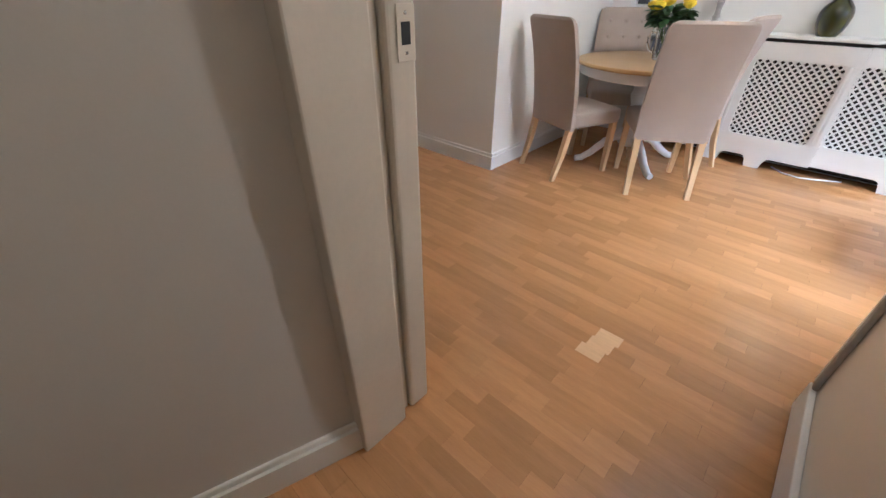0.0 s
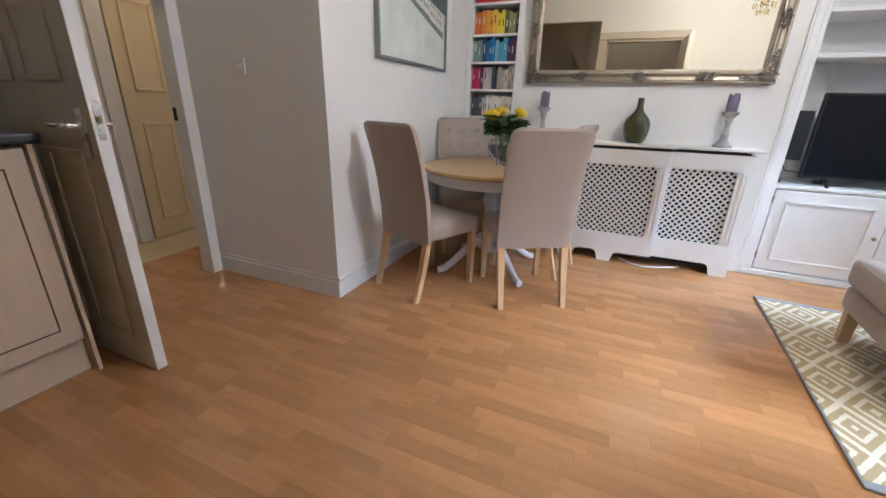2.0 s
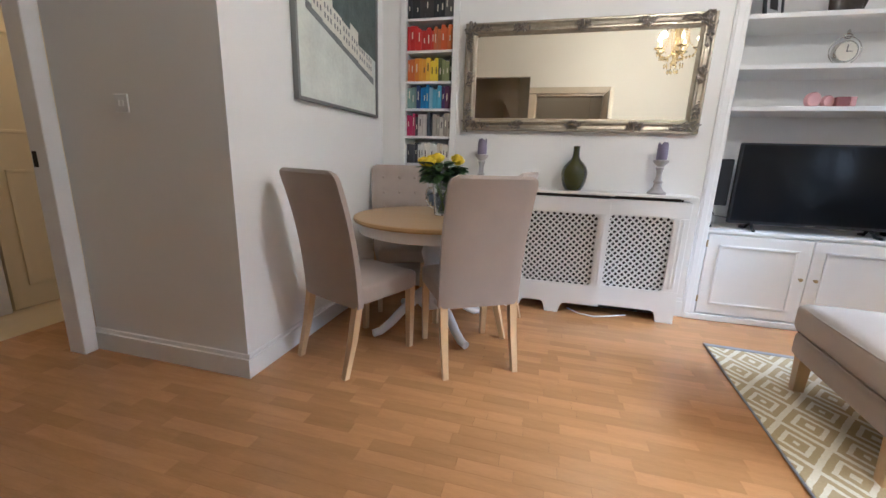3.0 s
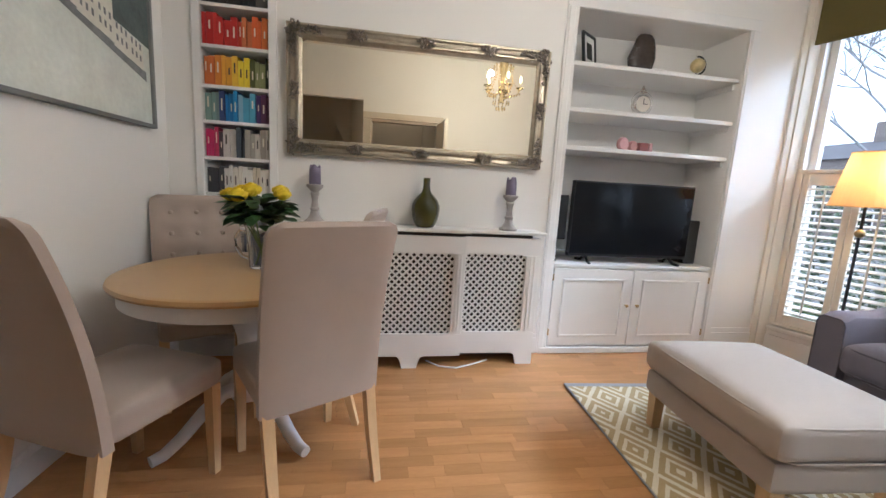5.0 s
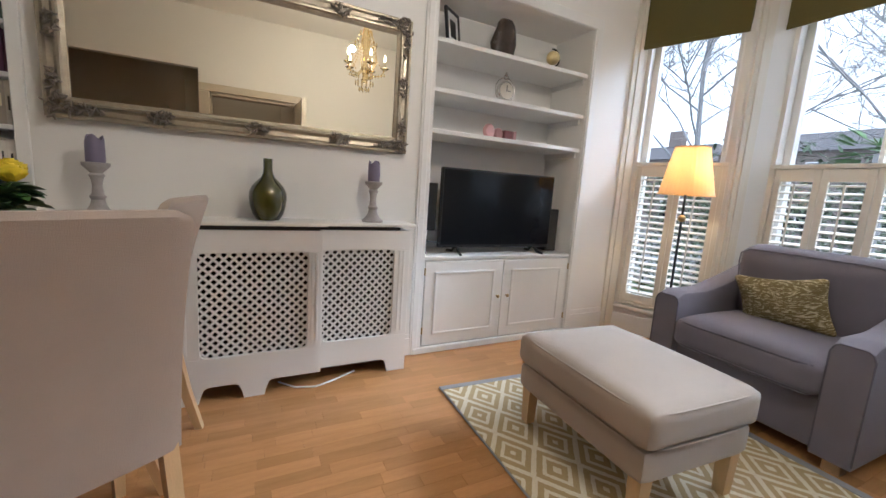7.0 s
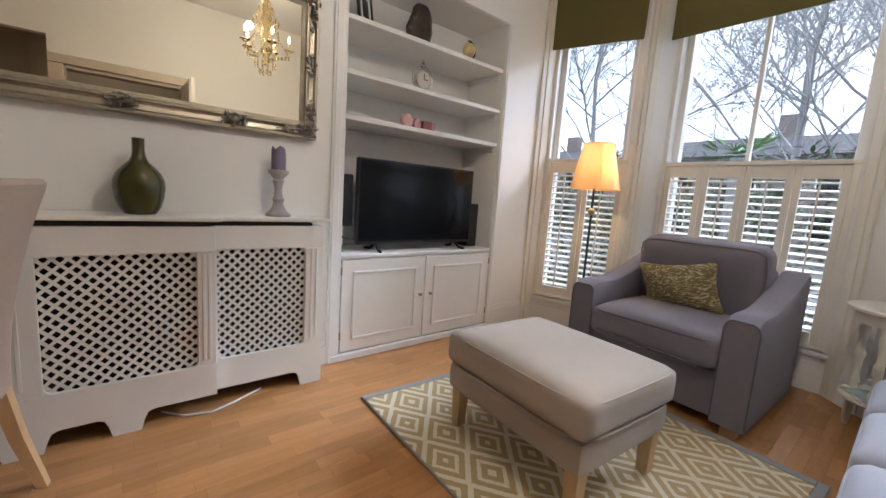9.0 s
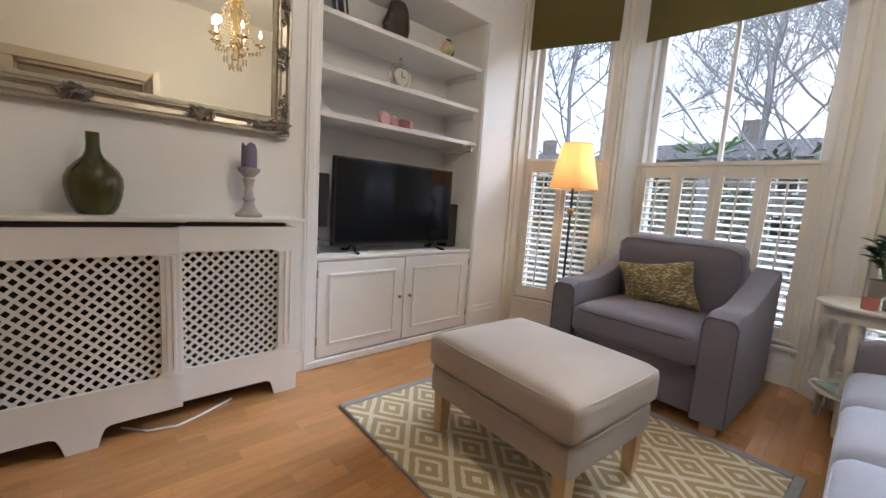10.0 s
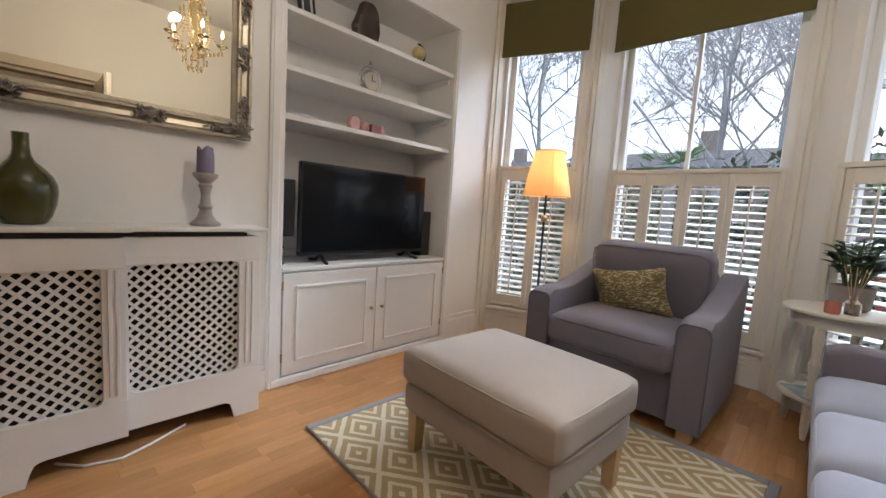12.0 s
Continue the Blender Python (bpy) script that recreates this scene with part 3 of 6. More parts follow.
def alcove():
    t = thing("alcove_trim", "white-painted casing round the shelf alcove", "trim", kind="structure")
    for x0, x1 in ((TV0 - 0.085, TV0), (TV1, TV1 + 0.085)):
        b = bx(x0, x1, -0.02, 0.0, 0.0, 2.47, bevel=0.004)
        box(b, x0 + 0.012, x1 - 0.03, -0.028, -0.02, 0.0, 2.47, bevel=0.003)
        part("upright", b, M_WHITE, t)
    part("head", bx(TV0 - 0.085, TV1 + 0.085, -0.022, 0.0, 2.47, 2.545, bevel=0.004), M_WHITE, t)
    lin = thing("alcove_lining", "white-painted alcove lining", "alcove", kind="structure")
    part("back", bx(TV0, TV1, 0.42, 0.44, 0.0, 2.47), M_WALL, lin)
    for z in (2.14, 1.83, 1.565):
        s = thing("shelf", "white-painted alcove shelf", "shelf", group="alcove shelves", kind="structure")
        part("board", bx(TV0, TV1, 0.012, 0.42, z - 0.03, z, bevel=0.003), M_WHITE, s)
        part("batten", bx(TV1 - 0.018, TV1, 0.05, 0.42, z - 0.07, z - 0.031), M_WHITE, s)
        part("batten", bx(TV0, TV0 + 0.018, 0.05, 0.42, z - 0.07, z - 0.031), M_WHITE, s)
    c = thing("cupboard", "white built-in alcove cupboard with two panelled doors", "cupboard")
    part("top", bx(TV0 + 0.001, TV1 - 0.001, -0.012, 0.42, 0.675, 0.70, bevel=0.004), M_WHITE, c)
    part("plinth", bx(TV0 - 0.06, TV1 + 0.06, -0.032, 0.0, 0.0, 0.045, bevel=0.004), M_WHITE, c)
    part("body", bx(TV0 + 0.002, TV1 - 0.002, 0.012, 0.42, 0.04, 0.674), M_WHITE, c)
    mid = 3.27
    for x0, x1, kx in ((TV0 + 0.012, mid - 0.003, mid - 0.045), (mid + 0.003, TV1 - 0.012, mid + 0.045)):
        d = part("door", bx(x0, x1, -0.012, 0.011, 0.055, 0.665, bevel=0.002), M_WHITE, c)
        b = bmesh.new()
        f = 0.075
        for q in ((x0 + f, x1 - f, 0.665 - f - 0.018, 0.665 - f), (x0 + f, x1 - f, 0.055 + f, 0.055 + f + 0.018), (x0 + f, x0 + f + 0.018, 0.055 + f, 0.665 - f), (x1 - f - 0.018, x1 - f, 0.055 + f, 0.665 - f)):
            box(b, q[0], q[1], -0.022, -0.011, q[2], q[3], bevel=0.004, seg=2)
        part("moulding", b, M_WHITE, d)
        k = part("knob", lathe(bmesh.new(), [(0.006, 0), (0.006, 0.012), (0.012, 0.018), (0.013, 0.026), (0.008, 0.031)], 12), M_BRASS, d, smooth=True)
        k.matrix_basis = pose(kx, -0.012, 0.385, 90, 0, 0)
        hx = x0 - 0.004 if kx < mid else x1 + 0.004
        for z in (0.14, 0.57):
            part("hinge", bx(hx - 0.005, hx + 0.005, -0.016, -0.008, z, z + 0.05), M_BRASS, d)


alcove()


def television():
    t = thing("television", "large black flat-screen television on two feet", "television", pose(3.265, 0.10, 0.702))
    part("cabinet", bx(-0.515, 0.515, -0.012, 0.03, 0.045, 0.625, bevel=0.006), M_BLACK, t)
    part("screen", bx(-0.502, 0.502, -0.0145, -0.0125, 0.068, 0.612), M_SCREEN, t, "dark glossy screen")
    part("back_housing", bx(-0.38, 0.38, 0.03, 0.075, 0.07, 0.42, bevel=0.012), M_BLACK, t)
    for x in (-0.36, 0.36):
        b = bmesh.new()
        tube(b, [(x, 0.01, 0.06), (x * 1.02, -0.05, 0.012), (x * 1.05, -0.105, 0.006)], 0.011, 6)
        tube(b, [(x, 0.01, 0.06), (x * 1.02, 0.06, 0.012), (x * 1.05, 0.12, 0.006)], 0.011, 6)
        part("foot", b, M_BLACK, t)
    b = bmesh.new()
    box(b, -0.03, 0.03, -0.0165, -0.0145, 0.052, 0.058)
    part("badge", b, M_CHROME, t)


television()


def speaker(x, y, w, h, label):
    s = thing("loudspeaker", label, "speaker", pose(x, y, 0.70))
    part("body", bx(-w / 2, w / 2, -0.07, 0.07, 0.0, h, bevel=0.006), M_BLACK, s)
    part("grille", bx(-w / 2 + 0.01, w / 2 - 0.01, -0.076, -0.07, 0.015, h - 0.015, bevel=0.002), M_GREY, s)


speaker(3.865, 0.22, 0.115, 0.36, "black loudspeaker beside the television")
b = thing("loudspeaker", "black upright loudspeaker on the alcove wall", "speaker", pose(2.685, 0.16, 0.87))
part("body", bx(-0.045, 0.045, -0.05, 0.05, 0.0, 0.34, bevel=0.006), M_BLACK, b)
part("bracket", bx(-0.085, -0.045, -0.01, 0.01, 0.14, 0.2), M_GREY, b)
b = thing("cable", "black cable beside the television", "cable")
part("lead", tube(bmesh.new(), [(2.62, 0.1, 0.85), (2.64, 0.05, 0.80), (2.72, 0.06, 0.79), (2.80, 0.14, 0.76)], 0.004, 6), M_BLACK, b)
part("lead", tube(bmesh.new(), [(2.61, 0.06, 0.707), (2.62, 0.02, 0.72), (2.61, 0.0, 0.735)], 0.006, 6), M_BLACK, b)


def photo_frame():
    t = thing("photo_frame", "dark wooden photo frame with a white mount", "picture frame", pose(2.81, 0.17, 2.141, -8, 0, 35) @ Matrix.Diagonal((1.15, 1, 1.15, 1)))
    b = bmesh.new()
    for q in ((-0.085, -0.068, 0, 0.22), (0.068, 0.085, 0, 0.22), (-0.068, 0.068, 0, 0.018), (-0.068, 0.068, 0.202, 0.22)):
        box(b, q[0], q[1], -0.01, 0.01, q[2], q[3], bevel=0.002)
    part("frame", b, M_GREY, t)
    part("mount", bx(-0.068, 0.068, -0.002, 0.004, 0.018, 0.202), M_WHITE, t)
    part("print", bx(-0.035, 0.035, -0.004, -0.002, 0.06, 0.16), M_GREY, t)


def dark_stone():
    b = bmesh.new()
    prof_r = [(0.075, 0.0), (0.085, 0.03), (0.088, 0.10), (0.078, 0.17), (0.062, 0.215), (0.045, 0.235), (0.0, 0.238)]
    lathe(b, prof_r, 14)
    for v in b.verts:
        v.co.y *= 0.45
        v.co += Vector((noise.noise(v.co * 14), noise.noise(v.co * 14 + Vector((5, 0, 0))), 0)) * 0.012
        v.co.x += 0.02 * (v.co.z / 0.23)
    s = part("geode", b, mat("dark_geode", (0.045, 0.032, 0.026), 0.25, var=0.3, scale=14, bump=0.5), smooth=True)
    s.matrix_basis = pose(3.21, 0.17, 2.141) @ Matrix.Diagonal((1.2, 1.1, 1.2, 1))
    tagged(s, "dark polished geode standing on the top shelf", "ornament")


def globe():
    t = thing("desk_globe", "small antique desk globe on a dark stand", "globe", pose(3.70, 0.17, 2.141))
    b = bmesh.new()
    bmesh.ops.create_uvsphere(b, u_segments=20, v_segments=12, radius=0.052, matrix=Matrix.Translation((0, 0, 0.115)))
    part("ball", b, mat("antique_map", (0.50, 0.40, 0.20), 0.4, var=0.4, scale=18), t, smooth=True)
    pts = [(0.066 * math.cos(a), 0, 0.115 + 0.066 * math.sin(a)) for a in [radians(-100 + 20 * i) for i in range(11)]]
    part("meridian", tube(bmesh.new(), pts, 0.007, 6), M_BLACK, t)
    part("stand", lathe(bmesh.new(), [(0.045, 0), (0.042, 0.008), (0.012, 0.014), (0.01, 0.052)], 16), M_BLACK, t)


def pocket_clock():
    t = thing("shelf_clock", "pocket-watch shaped clock in a wire ring", "clock", pose(3.235, 0.12, 1.832))
    d = lathe(bmesh.new(), [(0.066, 0), (0.07, 0.006), (0.07, 0.03), (0.062, 0.036)], 28)
    part("case", d, M_CHROME, t).matrix_basis = pose(0, 0.018, 0.085, 90, 0, 0)
    part("dial", lathe(bmesh.new(), [(0.058, 0), (0.058, 0.003)], 28), mat("dial_ivory", (0.6, 0.56, 0.47), 0.5), t).matrix_basis = pose(0, -0.0185, 0.085, 90, 0, 0)
    part("pointer", bx(-0.003, 0.003, -0.024, -0.022, 0.08, 0.125), M_BLACK, t)
    part("pointer", bx(-0.002, 0.032, -0.025, -0.0225, 0.082, 0.087), M_BLACK, t)
    ring = [(0.088 * math.cos(a), 0.0, 0.092 + 0.088 * math.sin(a)) for a in [radians(15 * i) for i in range(25)]]
    part("ring", tube(bmesh.new(), ring, 0.003, 6), M_CHROME, t)
    bow = [(0.022 * math.cos(a), 0, 0.182 + 0.014 * math.sin(a)) for a in [radians(30 * i) for i in range(13)]]
    part("bow", tube(bmesh.new(), bow, 0.004, 6), M_CHROME, t)
    part("crown", lathe(bmesh.new(), [(0.008, 0), (0.012, 0.008), (0.01, 0.02), (0.004, 0.03)], 10, (0, 0, 0.19)), M_CHROME, t)


def love_candles():
    pink = mat("pink_ceramic", (0.55, 0.30, 0.29), 0.5, var=0.08)
    for k, (x, r) in enumerate(((3.12, 0.052), (3.21, 0.042))):
        c = part("round_ornament", lathe(bmesh.new(), [(0.0, -0.02), (r * 0.8, -0.019), (r, -0.008), (r, 0.008), (r * 0.8, 0.019), (0.0, 0.02)], 28), pink, smooth=True)
        c.matrix_basis = pose(x, 0.12 + 0.01 * k, 1.566 + r, 90, 0, 10)
        tagged(c, "pink rounded ceramic ornament on a shelf", "ornament")
    t = thing("tealight_holder", "pink and wine-red block tealight holder", "ornament", pose(3.30, 0.12, 1.566))
    part("block", bx(-0.055, 0.02, -0.03, 0.03, 0, 0.07, bevel=0.004), mat("wine_ceramic", (0.24, 0.08, 0.08), 0.45), t)
    part("side_block", bx(0.022, 0.055, -0.03, 0.03, 0, 0.07, bevel=0.004), pink, t)


photo_frame()
dark_stone()
globe()
pocket_clock()
love_candles()

# ---- bookcase ----


def bookcase():
    t = thing("bookcase", "white built-in bookcase with shelves of colour-sorted books", "bookcase", kind="structure")
    x0, x1 = 0.21, 0.60
    part("back", bx(x0, x1, 0.25, 0.27, 0.3, 2.66), M_WHITE, t)
    for a, c in ((x0 - 0.045, x0), (x1, x1 + 0.05)):
        part("upright", bx(a, c, -0.014, 0.0, 0.3, 2.7, bevel=0.003), M_WHITE, t)
    zs = [0.42, 0.65, 0.88, 1.10, 1.325, 1.545, 1.757, 1.99, 2.225, 2.46]
    for z in zs:
        part("shelf_board", bx(x0, x1, 0.0, 0.25, z - 0.02, z, bevel=0.002), M_WHITE, t)
    pal = {
        2.225: [(0.03, 0.03, 0.035), (0.05, 0.04, 0.04), (0.02, 0.02, 0.025), (0.10, 0.09, 0.08)],
        1.99: [(0.42, 0.02, 0.02), (0.50, 0.03, 0.025), (0.45, 0.025, 0.02), (0.55, 0.06, 0.03), (0.50, 0.15, 0.05), (0.60, 0.12, 0.03), (0.62, 0.17, 0.04)],
        1.757: [(0.55, 0.14, 0.03), (0.62, 0.22, 0.03), (0.70, 0.33, 0.03), (0.78, 0.50, 0.04), (0.80, 0.62, 0.03), (0.10, 0.11, 0.04), (0.25, 0.27, 0.12), (0.05, 0.07, 0.04)],
        1.545: [(0.20, 0.30, 0.27), (0.16, 0.22, 0.21), (0.03, 0.05, 0.16), (0.02, 0.16, 0.42), (0.03, 0.22, 0.50), (0.25, 0.42, 0.52), (0.10, 0.33, 0.48), (0.06, 0.03, 0.13), (0.10, 0.03, 0.08), (0.13, 0.05, 0.09)],
        1.325: [(0.42, 0.02, 0.11), (0.38, 0.03, 0.10), (0.06, 0.05, 0.06), (0.50, 0.47, 0.44), (0.05, 0.06, 0.08), (0.08, 0.09, 0.10), (0.35, 0.32, 0.28), (0.52, 0.48, 0.42), (0.30, 0.26, 0.22), (0.48, 0.43, 0.36)],
        1.10: [(0.05, 0.05, 0.06), (0.62, 0.60, 0.57), (0.66, 0.62, 0.55), (0.68, 0.66, 0.62), (0.60, 0.52, 0.42), (0.66, 0.62, 0.56)],
        0.88: [(0.30, 0.28, 0.26), (0.5, 0.47, 0.43), (0.2, 0.2, 0.22)],
        0.65: [(0.30, 0.28, 0.26), (0.15, 0.17, 0.23)],
    }
    rng = random.Random(5)
    cache = {}
    for z, cols in pal.items():
        x = x0 + 0.004
        gap = 0.205
        row = []
        while x < x1 - 0.02:
            w = rng.uniform(0.017, 0.040)
            w = min(w, x1 - 0.003 - x)
            row.append((x, w))
            x += w + 0.001
        for i, (bx0, w) in enumerate(row):
            col = cols[min(len(cols) - 1, int(i * len(cols) / len(row)))]
            if col not in cache:
                cache[col] = mat("book_cloth", col, 0.55, var=0.08, scale=20)
            h = rng.uniform(0.150, min(0.2, gap - 0.015))
            d = rng.uniform(0.14, 0.18)
            y0 = rng.uniform(0.012, 0.035)
            bk = thing("book", "upright book with a plain coloured spine", "book", pose(bx0, y0, z), group="books in the bookcase")
            part("cover", bx(0, w, 0, d, 0, h, bevel=0.002), cache[col], bk)
            part("pages", bx(0.002, w - 0.002, 0.006, d - 0.002, h - 0.001, h + 0.0005), M_CREAM, bk)
            if w > 0.022 and rng.random() < 0.75:
                c2 = (0.7, 0.65, 0.5) if sum(col) < 1.0 else (0.06, 0.05, 0.05)
                if c2 not in cache:
                    cache[c2] = mat("spine_lettering", c2, 0.5)
                a = rng.uniform(0.3, 0.5) * h
                part("spine_title", bx(w * 0.38, w * 0.62, -0.0008, 0.0, a, a + h * rng.uniform(0.2, 0.38)), cache[c2], bk)
    return t


bookcase()

# ---- mirror ----


def ornament(bm, cx, cz, y, rng, w, h, n):
    for _ in range(n):
        a, rr = rng.uniform(0, 6.28), rng.random() ** 0.6
        p = Vector((cx + w * rr * math.cos(a), y - 0.012 * (1 - rr), cz + h * rr * math.sin(a)))
        q = Matrix.Translation(p) @ Matrix.Rotation(rng.uniform(0, 3.1), 4, "Y") @ Matrix.Diagonal((rng.uniform(0.010, 0.02), 0.010, rng.uniform(0.004, 0.008), 1))
        bmesh.ops.create_icosphere(bm, subdivisions=1, radius=1, matrix=q)


def mirror():
    x0, x1, z0, z1 = 0.715, 2.41, 1.375, 2.15
    t = thing("wall_mirror", "large baroque mirror in an antique silver frame", "mirror", pose(0, -0.012, z0, 1.2, 0, 0))
    zz = z1 - z0
    part("glass", bx(x0 + 0.085, x1 - 0.085, -0.022, -0.018, 0.085, zz - 0.085), M_MIRROR, t)
    # profile rails: outer bead, hollow, inner bead
    section = [(0.0, 0.0), (0.0, 0.035), (0.006, 0.042), (0.016, 0.042), (0.024, 0.030), (0.045, 0.026), (0.056, 0.034), (0.060, 0.048), (0.070, 0.048), (0.076, 0.036), (0.092, 0.030), (0.095, 0.018), (0.095, 0.0)]
    corners = [(x0, 0.0, 1, 1), (x1, 0.0, -1, 1), (x1, zz, -1, -1), (x0, zz, 1, -1)]
    for k, name in enumerate(("bottom_rail", "side_rail", "top_rail", "side_rail")):
        b = bmesh.new()
        ends = []
        for cx, cz, sx, sz in (corners[k], corners[(k + 1) % 4]):
            ends.append([b.verts.new((cx + sx * u, -d, cz + sz * u)) for u, d in section])
        n = len(section)
        for q in range(n):
            b.faces.new((ends[0][q], ends[0][(q + 1) % n], ends[1][(q + 1) % n], ends[1][q]))
        b.faces.new(ends[0])
        b.faces.new(list(reversed(ends[1])))
        part(name, b, M_FRAME, t)
    rng = random.Random(3)
    for cx in (x0 + 0.05, x1 - 0.05):
        for cz in (0.05, zz - 0.05):
            b = bmesh.new()
            ornament(b, cx, cz, -0.052, rng, 0.055, 0.055, 34)
            sx = 1 if cx < 1.5 else -1
            sz = 1 if cz < 0.3 else -1
            ornament(b, cx + sx * 0.095, cz - sz * 0.01, -0.05, rng, 0.07, 0.022, 22)
            ornament(b, cx - sx * 0.01, cz + sz * 0.095, -0.05, rng, 0.022, 0.07, 22)
            part("corner_ornament", b, M_ORN, t, "tarnished leaf ornament", smooth=True)
    for k in (1, 2, 3):
        cx = x0 + (x1 - x0) * k / 4
        for cz, up in ((0.045, 1), (zz - 0.045, -1)):
            b = bmesh.new()
            ornament(b, cx, cz, -0.05, rng, 0.062, 0.032, 30)
            ornament(b, cx, cz + up * 0.012, -0.056, rng, 0.03, 0.02, 12)
            part("shell_ornament", b, M_ORN, t, smooth=True)
    for cx in (x0 + 0.045, x1 - 0.045):
        b = bmesh.new()
        ornament(b, cx, zz / 2, -0.05, rng, 0.032, 0.06, 30)
        part("shell_ornament", b, M_ORN, t, smooth=True)


mirror()

# ---- radiator cover ----


def radiator_cover():
    t = thing("radiator_cover", "cream radiator cover with a lattice grille and arched feet", "radiator cover")
    Y = -0.20
    D = 0.045

    def section(x0, x1, y, gx0, gx1):
        b = bmesh.new()
        box(b, x0, x1, y, y + 0.018, 0.785, 0.902, bevel=0.002)
        box(b, x0, gx0, y, y + 0.018, 0.24, 0.785, bevel=0.002)
        box(b, gx1, x1, y, y + 0.018, 0.24, 0.785, bevel=0.002)
        # corner fillets of the opening
        for cx, cz, sx, sz in ((gx0, 0.785, 1, -1), (gx1, 0.785, -1, -1), (gx0, 0.24, 1, 1), (gx1, 0.24, -1, 1)):
            r = 0.03
            pts = [(cx, cz)] + [(cx + sx * (r - r * math.sin(a)), cz + sz * (r - r * math.cos(a))) for a in [radians(15 * i) for i in range(7)]]
            mm = Matrix.Translation((0, y + 0.018, 0)) @ Matrix.Rotation(radians(90), 4, "X")
            prism(b, pts, 0.0, 0.018, mm)
        part("front_panel", b, M_COVER, t)
        # diagonal lattice of flat laths, two layers
        g = bmesh.new()
        pitch, w = 0.0325, 0.0125
        gw, gh = gx1 - gx0 + 0.02, 0.58
        for s, yy in ((1, y + 0.019), (-1, y + 0.023)):
            n = int((gw + gh) / (pitch * math.sqrt(2)) * 1.0) + 1
            for k in range(n + 1):
                # lath line x - s z = c inside the opening
                c = -gh / 2 - gw / 2 + k * pitch * math.sqrt(2)
                lo, hi = max(-gw / 2, c - gh / 2), min(gw / 2, c + gh / 2)
                if hi - lo < 0.01:
                    continue
                ax, az, ex, ez = lo, s * (lo - c), hi, s * (hi - c)
                ln = math.hypot(ex - ax, ez - az)
                mm = Matrix.Translation(((gx0 + gx1) / 2 + (ax + ex) / 2, yy, 0.52 + (az + ez) / 2)) @ Matrix.Rotation(-s * radians(45), 4, "Y")
                box(g, -ln / 2, ln / 2, 0, 0.004, -w / 2, w / 2, m=mm)
        part("lattice", g, M_COVER, t)

    section(1.14, 1.875, Y - D, 1.285, 1.80)
    section(1.877, 2.41, Y, 1.888, 2.31)
    section(0.66, 1.138, Y, 0.76, 1.128)
    # feet and arched bottom rail
    def rail(x0, x1, y, feet):
        b = bmesh.new()
        xs = [x0 + (x1 - x0) * i / 60 for i in range(61)]

        def under(x):
            for a, e in feet:
                if a <= x <= e:
                    return 0.0
            d = min([min(abs(x - a), abs(x - e)) for a, e in feet])
            return 0.085 - 0.03 * max(0.0, 1 - d / 0.05) ** 2 if d > 0.012 else 0.03 + d * 2
        top = 0.24
        mm = Matrix.Translation((0, y + 0.018, 0)) @ Matrix.Rotation(radians(90), 4, "X")
        for a, e in zip(xs, xs[1:]):
            prism(b, [(a, under(a)), (e, under(e)), (e, top), (a, top)], 0.0, 0.018, mm)
        bmesh.ops.remove_doubles(b, verts=b.verts[:], dist=1e-5)
        part("bottom_rail", b, M_COVER, t)

    feet = [(0.66, 0.80), (1.16, 1.28), (1.48, 1.585), (2.29, 2.41)]
    rail(0.66, 1.138, Y, feet)
    rail(1.14, 1.875, Y - D, feet)
    rail(1.877, 2.41, Y, feet)
    for x, y in ((1.825, Y - D), (1.848, Y - D), (2.345, Y), (2.372, Y), (1.20, Y - D), (1.225, Y - D)):
        part("flute", bx(x - 0.007, x + 0.007, y - 0.005, y, 0.27, 0.78, bevel=0.0025, seg=2), M_COVER, t)
    part("side_panel", bx(2.392, 2.412, Y + 0.018, -0.001, 0.0, 0.90), M_COVER, t)
    part("side_panel", bx(0.66, 0.68, Y + 0.018, -0.001, 0.0, 0.90), M_COVER, t)
    part("return_panel", bx(1.855, 1.873, Y - D + 0.018, Y + 0.018, 0.09, 0.90), M_COVER, t)
    b = bmesh.new()
    box(b, 0.64, 2.435, Y - 0.022, -0.001, 0.925, 0.945, bevel=0.006, seg=2)
    box(b, 1.12, 1.90, Y - D - 0.022, Y - 0.02, 0.9255, 0.9455, bevel=0.006, seg=2)
    part("top_shelf", b, M_COVER, t)
    # near-black sheet behind the lattice stands for the shade inside the cover
    part("shade_backing", bx(0.69, 2.38, -0.10, -0.09, 0.03, 0.91), M_HOLESHADE, t)
    # dark strips give the gap under the top its shade as colour
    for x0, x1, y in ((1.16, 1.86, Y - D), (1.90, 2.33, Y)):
        part("slot_shade", bx(x0, x1, y - 0.001, y + 0.002, 0.903, 0.924), M_HOLESHADE, t)
    c = thing("cable", "white cable lying on the floor under the radiator cover", "cable")
    part("lead", tube(bmesh.new(), [(1.66, -0.14, 0.006), (1.74, -0.23, 0.006), (1.85, -0.26, 0.006), (1.95, -0.22, 0.006), (2.1, -0.14, 0.006)], 0.005, 6), M_WHITE, c)


radiator_cover()


def vase():
    v = part("vase", lathe(bmesh.new(), [(0.056, 0), (0.06, 0.004), (0.076, 0.03), (0.088, 0.07), (0.094, 0.115), (0.092, 0.145), (0.080, 0.175), (0.058, 0.202), (0.036, 0.224), (0.026, 0.245), (0.0225, 0.27), (0.0225, 0.318), (0.0235, 0.322), (0.018, 0.322), (0.017, 0.27)], 40), M_VASE, smooth=True)
    v.matrix_basis = pose(1.607, -0.125, 0.946)
    tagged(v, "glossy olive green bottle-shaped glass vase", "vase")


